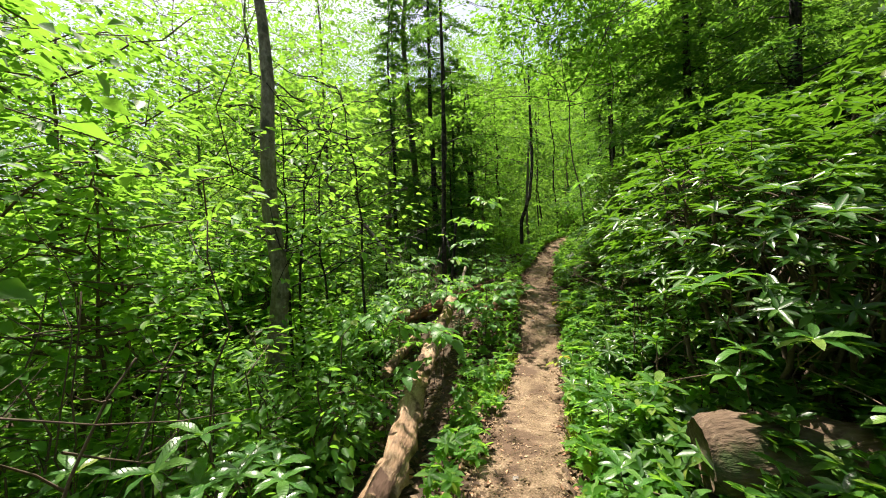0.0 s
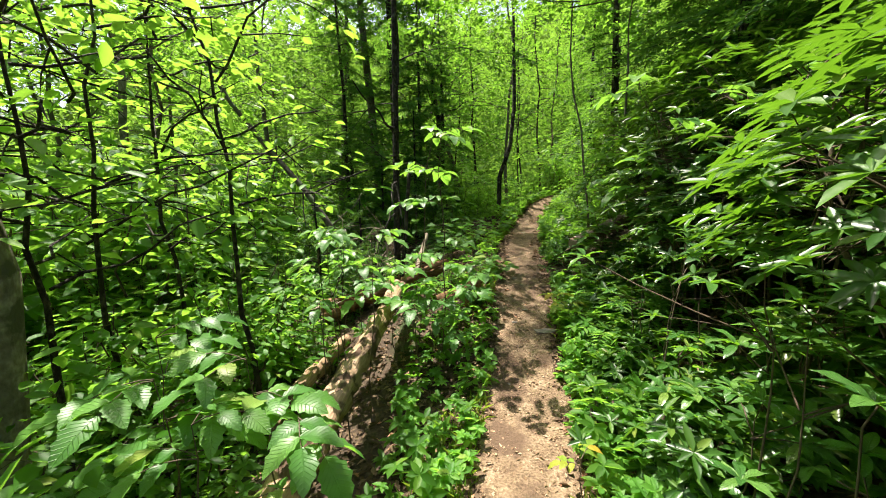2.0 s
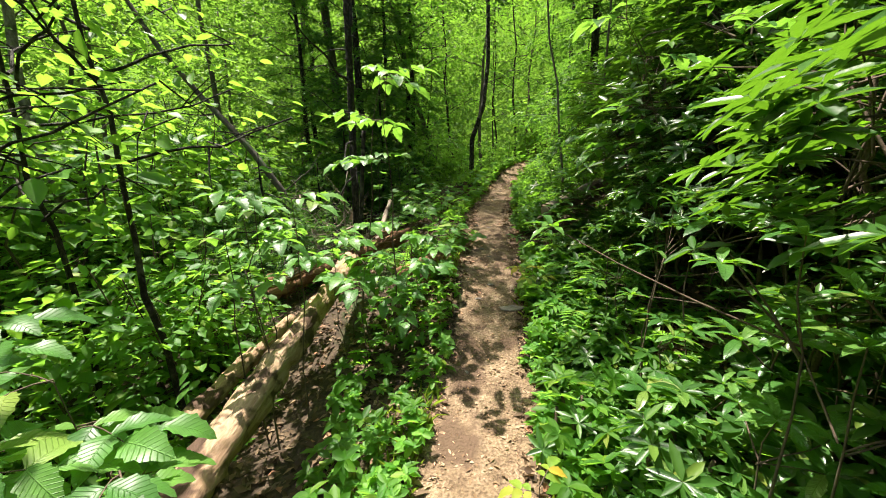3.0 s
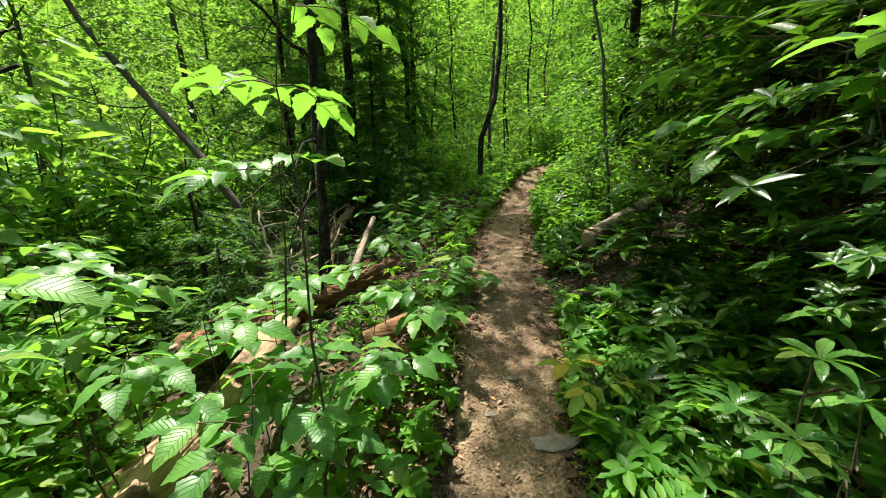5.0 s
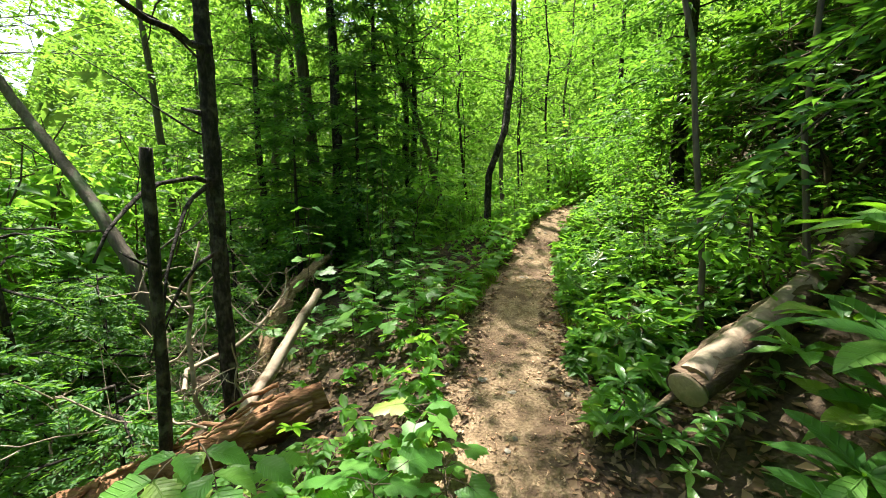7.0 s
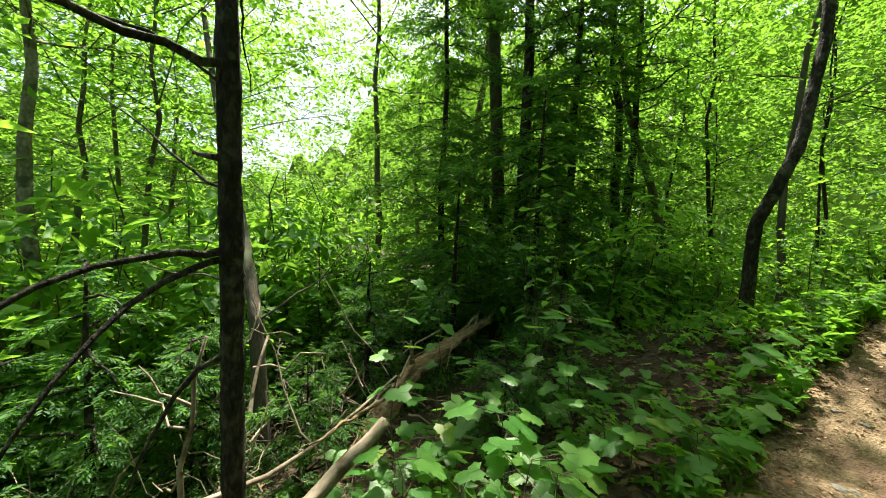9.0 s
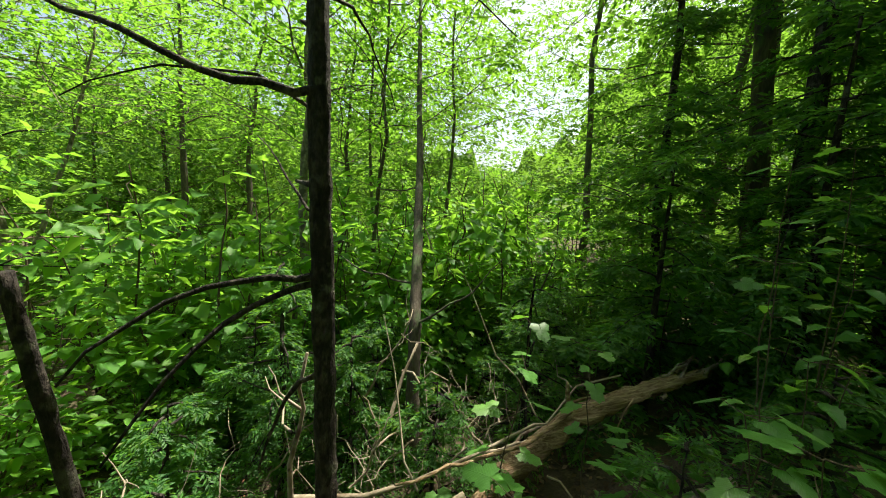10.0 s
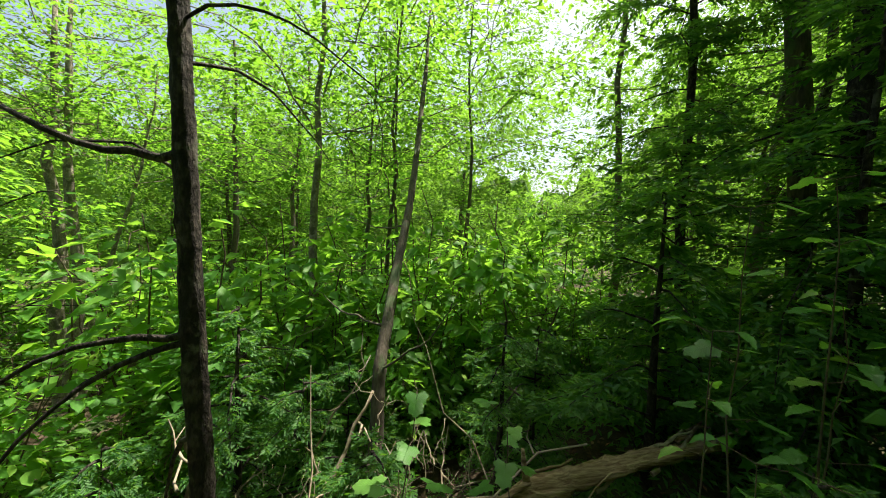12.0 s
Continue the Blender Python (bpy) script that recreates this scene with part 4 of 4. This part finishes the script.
# low herbs, grass and trail crumbs
for n, hi, leaf, asp, reach in ((5200, 0.20, 0.07, 0.55, 1.1), (1700, 0.34, 0.10, 0.5, 0.8)):
    p = field(n, (-3.5, 5.0, 0, 14.5), lambda x, y, d: (np.abs(d) > 0.36 + trail_extra(y) + 0.05 * np.sin(y * 7)) & (r.uniform(size=x.shape) < np.exp(-(np.abs(d) - 0.4) * reach)) & ~((d < 0) & (y < 7) & (r.uniform(size=x.shape) < 0.45)) & ~((d < -0.5) & (y > 6.6) & (y < 12.5) & (r.uniform(size=x.shape) < 0.7)))
    p = p[clear_of_logs(p)]
    p[:, 2] += r.uniform(0.02, hi, len(p))
    v, f = rosettes(p, np.array([0, 0, 1.0]) + r.normal(size=p.shape) * 0.3, r, 7, leaf, asp, 0.1)
    tagged(new("low_herbs", mesh_from("low_herbs", v, f, LEAF_FRESH if hi < 0.3 else LEAF)), "low green herbs covering the trail edges", "herbs", kind="stuff")
p = field(2300, (1.2, 5.2, 0.5, 12.5), lambda x, y, d: (d > 0.48 + 0.08 * np.sin(y * 5)) & (d < 3.2) & (np.sin(x * 3.1 + 2 * np.sin(y * 1.7)) + np.sin(y * 2.9 + x) > -0.75) & (r.uniform(size=x.shape) < np.exp(-(d - 0.4) * 0.25)))
p = p[clear_of_logs(p)]
p[:, 2] += r.uniform(0.05, 0.42, len(p)) * np.clip((p[:, 0] - trail_x(p[:, 1]) - 0.2), 0.2, 1)
v, f = rosettes(p, np.array([0.0, 0, 1.0]) + r.normal(size=p.shape) * 0.25, r, 8, 0.115, 0.42, 0.2)
tagged(new("bank_cover", mesh_from("bank_cover", v, f, LEAF_WAXY)), "low glossy-leaved evergreen seedlings carpeting the bank", "herbs", kind="stuff")
p = field(5200, (-1, 4.5, 0, 14.5), lambda x, y, d: (np.abs(d) > 0.33 + trail_extra(y)) & (np.abs(d) < 0.75) & (np.sin(y * 2.1 + np.sign(d)) > 0.1))
k = len(p)
D = np.stack([r.normal(size=k) * 0.5, r.normal(size=k) * 0.5, np.ones(k)], 1)
v, f = simple_leaves(p, D, r.normal(size=(k, 3)), r.uniform(0.05, 0.16, k), np.full(k, 0.006), 0.3)
tagged(new("grass", mesh_from("grass", v, f, GRASS)), "thin green grass blades along the trail edge", "grass", kind="stuff")
k = 16000; y = r.uniform(0, 15, k); u = np.where(r.uniform(size=k) < 0.45, r.uniform(-0.42, 0.42, k), np.sign(r.normal(size=k)) * np.clip(r.normal(size=k) * 0.10 + 0.40, 0.1, 0.62))
p = np.stack([trail_x(y) + u, y, trail_z(y) + 0.026], 1); a = r.uniform(0, 6.28, k)
p[:, 2] = np.maximum(p[:, 2], ground(p[:, 0], p[:, 1]) + 0.012)
v, f = simple_leaves(p, np.stack([np.cos(a), np.sin(a), r.normal(size=k) * 0.15], 1), np.stack([r.normal(size=k) * 0.5, r.normal(size=k) * 0.5, np.ones(k)], 1), r.uniform(0.01, 0.065, k) * r.uniform(0.4, 1, k), r.uniform(0.004, 0.024, k))
tagged(new("trail_debris", mesh_from("trail_debris", v, f, DRYBITS)), "bits of dry leaf and twig on the trail", "leaf litter", kind="stuff")


def stone(x, y, sx, sy, sz, seed, label="flat grey stone set in the dirt trail"):
    q = np.random.default_rng(seed)
    bm = bmesh.new()
    bmesh.ops.create_icosphere(bm, subdivisions=2, radius=1)
    for w in bm.verts:
        w.co *= 1 + 0.12 * q.normal()
        w.co = Vector((w.co.x * sx, w.co.y * sy, max(w.co.z, -0.6) * sz))
    me = bpy.data.meshes.new("stone"); bm.to_mesh(me); bm.free(); me.materials.append(STONE)
    ob = new("stone", me); ob.matrix_basis = pose(x, y, float(trail_z(y)) + 0.02, 0, 0, q.uniform(0, 360))
    tagged(ob, label, "stone", "trail stones")


stone(1.80, 5.90, 0.085, 0.15, 0.016, 1)
for i in range(26):
    y = r.uniform(1.5, 12.5)
    stone(float(trail_x(y)) + r.normal() * 0.2, y, *(r.uniform(0.012, 0.04, 2)), r.uniform(0.008, 0.018), i + 2, "small half-buried stone in the dirt trail")


# ---- near plants, leaf by leaf ----
def blade(kind, seed):
    """One leaf of unit length along x, veined fold along the midrib, drooping tip."""
    q = np.random.default_rng(seed)
    n = 11
    t = np.linspace(0, 1, n)
    if kind == "maple":
        a = np.linspace(-2.55, 2.55, 31)
        lobes = 0.33 + 0.30 * np.abs(np.cos(a * 1.25)) ** 1.6 + 0.05 * np.cos(a * 12) - 0.06 * np.abs(a) / 2.5
        v = [(0.34, 0, 0.02)] + [(0.34 + math.cos(b) * k * 1.0, math.sin(b) * k * 1.0, -0.16 * k * k + 0.03 * math.cos(b * 2.5)) for b, k in zip(a, lobes)]
        v += [(0.0, 0.012, 0), (0.0, -0.012, 0)]
        f = [(0, i, i + 1) for i in range(1, 31)] + [(0, 31, 32), (0, 33, 1)]
        return mesh_from("leaf", np.array(v), np.array(f), BLADE_SOFT, True)
    w = 0.27 * np.sin(np.pi * t ** 0.85) ** 0.8 if kind == "ovate" else 0.155 * np.sin(np.pi * np.clip(t, 0, 1) ** 1.1) ** 0.75
    if kind == "ovate":
        w = w * (1 + 0.11 * np.where(np.arange(n) % 2 == 0, -1, 1))
    w[0], w[-1] = 0.012, 0.004
    bend = 0.16 + 0.10 * q.uniform()
    z = 0.05 * np.sin(np.pi * t) - bend * t ** 2
    wave = 0.018 * np.sin(t * 14 + q.uniform(0, 6))
    v = np.concatenate([np.stack([t, w, z + w * 0.30 + wave], 1), np.stack([t, 0 * t, z], 1), np.stack([t, -w, z + w * 0.30 - wave], 1)])
    f = []
    for i in range(n - 1):
        f += [(n + i, n + i + 1, i + 1, i), (2 * n + i, 2 * n + i + 1, n + i + 1, n + i)]
    return mesh_from("leaf", v, np.array(f), BLADE_WAXY if kind == "elliptic" else BLADE_SOFT, True)


BLADES = {k: [blade(k, s) for s in range(4)] for k in ("ovate", "elliptic", "maple")}
YELLOW_BLADES = [b.copy() for b in BLADES["ovate"]]
for b in YELLOW_BLADES:
    b.materials.clear(); b.materials.append(LEAF_YELLOW)


def put_leaf(parent, meshes, at, way, up, length, q):
    x = Vector(way).normalized(); yv = Vector(up).cross(x).normalized(); zv = x.cross(yv)
    m = Matrix((x, yv, zv)).transposed().to_4x4()
    ob = new("leaf", meshes[int(q.integers(len(meshes)))])
    ob.parent = parent
    ob.matrix_basis = Matrix.Translation(Vector(at)) @ m @ Matrix.Diagonal((length, length, length, 1))


def plant(x, y, z, kind, seed, length, whorls=1, count=7, spread=0.2, label="", yellow=False, foot=None):
    """A seedling or shoot whose leaves sit round the top at (x, y, z)."""
    q = np.random.default_rng(seed)
    fx, fy = foot if foot else (x + q.normal() * 0.06, y + q.normal() * 0.06)
    g = min(float(ground(fx, fy)) - 0.03, z - 0.06)
    t = empty("sapling" if z - g > 0.9 else "seedling", fx, fy, g, label, "plant", "undergrowth plants")
    top = np.array([x - fx, y - fy, z - g])
    line = bent((0, 0, 0), top, 8, 0.14, seed)
    v, f = tube(line, np.linspace(0.0035 + 0.002 * (z - g), 0.0022, 8), 5, capped=False)
    part("stem", mesh_from("stem", v, f, TWIG, True), t, "thin brown stem")
    chunks = []
    meshes = YELLOW_BLADES if yellow else BLADES["elliptic" if kind == "rosette" else "maple" if kind == "maple" else "ovate"]
    if kind == "rosette":
        for wv in range(whorls):
            c = top + (np.array([q.normal() * spread, q.normal() * spread, -abs(q.normal()) * 0.12]) if wv else 0)
            if wv:
                chunks.append(tube(bent(line[5], c, 4, 0.1, seed + wv), [0.004, 0.004, 0.003, 0.003], 4, capped=False))
            a0 = q.uniform(0, 6)
            for i in range(count):
                a = a0 + i * 2.4; lift = 0.55 - 0.75 * i / count + q.normal() * 0.12
                put_leaf(t, meshes, c, (math.cos(a), math.sin(a), lift), (q.normal() * 0.15, q.normal() * 0.15, 1), length * q.uniform(0.75, 1.15), q)
    elif kind == "compound":
        for wv in range(whorls):
            a = q.uniform(0, 6.28) if wv == 0 else a + 2.4 + q.normal() * 0.3
            p = line[-1 - (wv % 3)]
            tip = p + np.array([math.cos(a) * spread * 1.6, math.sin(a) * spread * 1.6, spread * q.uniform(-0.35, 0.35)])
            rach = bent(p, tip, 6, 0.06, seed + wv, spread * 0.2)
            chunks.append(tube(rach, np.linspace(0.0032, 0.0018, 6), 4, capped=False))
            d = unit(rach[-1] - rach[0]); s = np.cross(d, [0, 0, 1.0])
            for at, side, k in ((rach[-1], 0, 1.15), (rach[4], 1, 1.0), (rach[4], -1, 1.0), (rach[2], 1, 0.8), (rach[2], -1, 0.8)):
                put_leaf(t, meshes, at, d * (1.0 if side == 0 else 0.55) + s * side * 0.9 + np.array([0, 0, -0.22 + q.normal() * 0.12]), np.array([0, 0, 1]) + q.normal(size=3) * 0.16, length * k * q.uniform(0.85, 1.15), q)
    else:
        for i in range(count):
            a = i * 2.4 + q.uniform(-0.4, 0.4); p = line[-1 - (i % 4)]
            e = p + np.array([math.cos(a), math.sin(a), 0.25]) * spread * q.uniform(0.4, 1.0)
            chunks.append(tube(bent(p, e, 4, 0.1, seed + i), [0.0022] * 4, 4, capped=False))
            put_leaf(t, meshes, e, (math.cos(a), math.sin(a), -0.25 + q.normal() * 0.15), np.array([0, 0, 1]) + q.normal(size=3) * 0.2, length * q.uniform(0.7, 1.2), q)
    if chunks:
        v, f = join(chunks)
        tagged(part("leaf_stalk", mesh_from("leaf_stalk", v, f, TWIG, True), t, "thin leaf stalks"), kind="stuff")
    return t


HICKORY = [(-0.87, 3.82, 0.67), (-0.35, 3.68, 0.60), (-0.04, 3.48, 0.41), (-0.41, 3.36, 0.47), (-0.64, 3.49, 0.60), (-0.58, 6.25, 0.80), (0.06, 5.90, 0.63), (0.21, 6.32, 0.69), (0.40, 5.60, 0.47), (0.86, 6.04, 0.38), (-0.25, 5.81, 0.67), (0.58, 5.79, 0.40), (0.73, 6.88, 0.60), (1.11, 6.71, 0.45)]
LIT = [(1.18, 6.77, 0.42), (0.85, 7.10, 0.82), (0.46, 6.40, 0.48), (0.23, 6.06, 0.26), (0.78, 5.49, 0.16), (-0.73, 5.97, 0.97), (-0.61, 5.97, 0.90), (-0.17, 4.92, 1.12), (-0.35, 4.85, 1.05), (0.05, 4.95, 1.08)]
WHORLED = [(-0.94, 1.24, 0.50), (-0.99, 1.04, 0.46), (-0.59, 1.25, 0.29), (-1.62, 1.31, 0.29), (-1.24, 3.21, 0.31), (-0.99, 2.99, 0.20), (2.46, 3.54, 0.59), (2.23, 3.46, 0.12), (2.46, 3.85, 0.11), (2.09, 3.98, 0.16), (2.25, 3.26, 0.16), (1.41, 3.11, 0.12), (2.15, 3.20, 0.37), (2.33, 3.82, 0.60), (1.55, 1.45, 0.77), (1.78, 1.36, 0.84), (1.56, 1.55, 1.11), (1.08, 1.72, 0.04), (1.32, 2.43, 0.15)]
BANK = [(2.38, 6.46, 0.50), (3.01, 6.67, 0.50), (3.35, 6.54, 0.40), (2.51, 6.23, 0.35), (2.31, 6.41, 0.25), (3.56, 6.94, 0.82), (2.42, 7.12, 0.50), (3.15, 7.21, 0.46), (2.61, 6.89, 0.36), (2.97, 7.02, 1.11), (2.88, 6.99, 0.92), (2.55, 7.85, 0.59), (2.57, 7.74, 0.47), (3.43, 7.94, 0.56), (3.34, 7.48, 0.87)]
MAPLE = [(0.76, 9.28, 0.74), (1.16, 9.61, 0.96), (1.45, 9.63, 0.75), (1.13, 9.23, 0.60), (1.66, 9.40, 0.70), (2.03, 10.49, 0.76), (0.98, 10.67, 1.28), (1.27, 10.60, 1.28), (2.44, 11.64, 1.17), (2.33, 11.22, 0.82), (1.38, 7.31, 0.39), (1.46, 7.96, 0.42), (1.32, 7.36, 0.45), (1.58, 7.55, 0.36)]
SPRIG = [(0.89, 11.39, 1.41), (1.02, 11.52, 1.42), (0.17, 10.08, 1.48), (0.10, 10.63, 1.24), (0.74, 11.29, 1.93), (0.79, 11.98, 2.06), (0.51, 11.76, 2.51), (0.68, 12.06, 2.66)]
HIGH = [(2.68, 6.33, 2.01), (2.60, 5.93, 1.54), (2.77, 5.61, 1.56), (2.50, 5.32, 1.55), (2.47, 5.24, 1.23), (2.22, 4.96, 2.16), (2.78, 4.91, 2.06), (3.23, 4.70, 2.16)]
for i, s in enumerate(HICKORY):
    plant(*s, "compound", 200 + i, 0.17, 5, 5, 0.15, "young hickory seedling with broad toothed leaflets")
for i, s in enumerate(LIT):
    plant(*s, "compound", 240 + i, 0.14, 4, 5, 0.13, "sunlit young hickory shoot with toothed leaflets", foot=(0.45, 5.96) if s[2] > 1.5 else None)
for i, s in enumerate(WHORLED):
    plant(*s, "rosette", 280 + i, 0.15, 3, 8, 0.16, "rhododendron seedling with long glossy whorled leaves", foot=(s[0] + 0.6, s[1] + 0.75) if s[0] > 1.5 and s[1] < 1.7 else None)
for i, s in enumerate(BANK):
    plant(*s, "rosette", 320 + i, 0.20 if s[2] > 0.9 else 0.13, 3, 8, 0.14, "rhododendron seedling on the shaded bank")
for i, s in enumerate(MAPLE):
    plant(*s, "maple", 360 + i, 0.16, 1, 9, 0.16, "maple seedling with lobed green leaves")
for i in range(22):
    y = r.uniform(9.4, 12.6); x = float(trail_x(y)) - r.uniform(0.75, 2.5)
    plant(x, y, float(ground(x, y)) + r.uniform(0.2, 0.75), "maple", 1360 + i, r.uniform(0.11, 0.17), 1, 10, 0.2, "shaded maple seedling with broad lobed leaves")
for i, s in enumerate(SPRIG):
    plant(*s, "maple" if i % 4 > 1 else "shoot", 400 + i, 0.14, 1, 8, 0.15, "shaded seedling with soft green leaves")
for i, s in enumerate(HIGH):
    plant(*s, "compound", 440 + i, 0.17, 4, 5, 0.16, "leafy shoot reaching out from the bank", foot=(s[0] + 1.1, s[1] + 0.3))
for i in range(34):
    y = r.uniform(2.2, 5.4); x = float(trail_x(y)) + r.uniform(0.95, 1.75)
    plant(x, y, float(ground(x, y)) + r.uniform(0.15, 1.35), "rosette", 600 + i, 0.12, 4, 8, 0.2, "rhododendron shoot with long glossy whorled leaves")
for i in range(18):
    y = r.uniform(6.1, 8.2); x = float(trail_x(y)) + r.uniform(0.6, 1.7)
    plant(x, y, float(ground(x, y)) + r.uniform(0.10, 0.28), "rosette", 1620 + i, 0.105, 2, 8, 0.13, "bright evergreen seedling with whorled leaves in leaf litter")
for i in range(16):
    y = r.uniform(0.8, 3.4); x = float(trail_x(y)) - r.uniform(1.2, 2.2)
    plant(x, y, float(ground(x, y)) + r.uniform(0.2, 0.9), "rosette" if i % 2 else "compound", 650 + i, 0.12, 4, 8, 0.16, "leafy young plant in the undergrowth")
for i, s in enumerate([(2.78, 6.95, 1.15), (2.68, 6.92, 0.82), (2.9, 7.05, 1.45)]):
    plant(*s, "rosette", 700 + i, 0.25, 2, 8, 0.12, "tall rhododendron shoot with large drooping leaves", foot=(3.0, 7.0))
plant(0.58, 6.05, 2.05, "compound", 480, 0.15, 9, 5, 0.20, "slim sapling with bright backlit toothed leaves", foot=(0.40, 6.0))
plant(2.01, 5.95, 0.24, "compound", 470, 0.12, 4, 5, 0.10, "yellowing young seedling at the trail edge", True)
plant(1.30, 3.70, 0.0, "compound", 471, 0.08, 2, 5, 0.06, "yellowing seedling at the trail edge", True)
plant(0.66, 5.62, 1.97, "compound", 472, 0.15, 5, 5, 0.16, "upright sapling with bright backlit leaves")


# ---- dead twigs and splinters ----
def dead_branch(p0, p1, r0, seed, label="bare pale dead branch with crooked twigs", twigs=5, material=None):
    q = np.random.default_rng(seed)
    p0, p1 = np.asarray(p0, float), np.asarray(p1, float)
    t = empty("dead_branch", *p0, label, "branch", "dead branches")
    line = bent(p0, p1, 9, 0.3, seed) - p0
    v, f = tube(line, np.linspace(r0, r0 * 0.4, 9), 6, 0.05, seed)
    part("limb", mesh_from("limb", v, f, material or GREYWOOD, True), t)
    for i in range(twigs):
        b = int(q.integers(2, 8)); e = line[b] + q.normal(size=3) * np.linalg.norm(p1 - p0) * 0.22
        v, f = tube(bent(line[b], e, 5, 0.35, seed + i), np.linspace(r0 * 0.5, r0 * 0.15, 5), 4, capped=False)
        part("twig", mesh_from("twig", v, f, material or GREYWOOD, True), t)


for i in range(38):
    x, y = r.uniform(-1.9, 0.2), r.uniform(8.1, 11.0)
    z = float(ground(x, y)) + r.uniform(0.1, 0.5)
    dead_branch((x, y, z), (x + r.normal() * 0.45, y + r.normal() * 0.45, z + r.uniform(-0.2, 0.6)), r.uniform(0.004, 0.011), 1500 + i)
dead_branch((-0.92, 9.40, -0.25), (-1.38, 9.93, 0.80), 0.03, 540, "pale dead trunk leaning against a tree", 3)
for i in range(12):
    x, y = r.uniform(-1.4, -0.3), r.uniform(9.2, 10.5)
    z = float(ground(x, y)) + r.uniform(0.3, 0.8)
    dead_branch((x, y, z), (x + r.normal() * 0.4, y + r.normal() * 0.3, z + r.uniform(0.0, 0.6)), r.uniform(0.006, 0.010), 1560 + i, "pale arching dead branch in a tangle", 4)
dead_branch((-0.05, 8.6, 0.25), (-0.35, 11.5, 0.75), 0.018, 541, "long thin dead branch lying along a fallen trunk", 4)
dead_branch((-1.3, 9.4, 0.3), (-1.5, 9.9, 1.1), 0.012, 542)
dead_branch((-0.30, 8.92, -0.35), (-0.24, 8.86, 1.25), 0.022, 543, "peeled pale dead stem leaning on a dark trunk", 3)
for i in range(22):
    f0 = r.uniform(0.0, 0.9)
    a = np.array([-0.56, 10.5, -0.02]) * (1 - f0) + np.array([-0.46, 12.9, 0.54]) * f0 + r.normal(size=3) * np.array([0.05, 0.1, 0.03]) + np.array([0, 0, 0.07])
    dead_branch(a, a + np.array([-0.06, 0.5, 0.12]) * r.uniform(0.8, 1.9) + r.normal(size=3) * 0.05, 0.022, 560 + i, "long splinter torn from a fallen trunk", 0, SPLITWOOD if i % 2 else GREYWOOD)
for i in range(24):
    f0 = r.uniform(0.0, 0.85)
    a = np.array([0.75, 8.45, 0.22]) * (1 - f0) + np.array([-1.1, 7.55, -0.5]) * f0 + r.normal(size=3) * 0.05 + np.array([0, 0, 0.06])
    dead_branch(a, a + np.array([-0.35, -0.18, -0.1]) * r.uniform(0.5, 1.2) + r.normal(size=3) * 0.03, 0.017, 580 + i, "long splinter of a crumbling rotten log", 0, ROTWOOD)


for i in range(12):
    x, y = r.uniform(-2.3, -1.05), r.uniform(0.7, 2.6)
    z = float(ground(x, y)) - 0.05
    dead_branch((x, y, z), (x + r.normal() * 0.22, y + r.normal() * 0.2, z + r.uniform(1.1, 2.3)), r.uniform(0.007, 0.014), 1700 + i, "thin bare brown stem rising through undergrowth", 5, TWIG)


# ---- ferns ----
def fern(x, y, seed, size=0.35):
    q = np.random.default_rng(seed)
    t = empty("fern", x, y, float(ground(x, y)) - 0.01, "green woodland fern with arching fronds on the shaded bank", "fern", "ferns")
    for i in range(6):
        a = i * 1.05 + q.uniform(-0.3, 0.3)
        line = bent((0, 0, 0), (math.cos(a) * size, math.sin(a) * size, size * 0.35), 12, 0.04, seed + i, size * 0.35)
        d = unit(np.gradient(line, axis=0)); s = np.cross(d, [0, 0, 1.0])
        k = np.arange(2, 12); w = size * 0.34 * np.sin(np.pi * (k - 0.5) / 12.5)
        P = np.concatenate([line[k], line[k]]); D = np.concatenate([s[k] + d[k] * 0.35, -s[k] + d[k] * 0.35]); L = np.concatenate([w, w])
        v, f = simple_leaves(P, D, np.tile([0, 0, 1.0], (len(P), 1)), L, L * 0.36)
        tagged(part("frond", mesh_from("frond", v, f, LEAF_FRESH), t), kind="stuff")
        v, f = tube(line, np.linspace(0.004, 0.001, 12), 4, capped=False)
        part("stalk", mesh_from("stalk", v, f, GRASS, True), t)


for i, (x, y) in enumerate([(2.52, 6.02), (2.75, 5.7), (2.3, 5.45), (2.9, 6.35), (0.95, 7.75), (0.6, 7.6)]):
    fern(x, y, 900 + i)
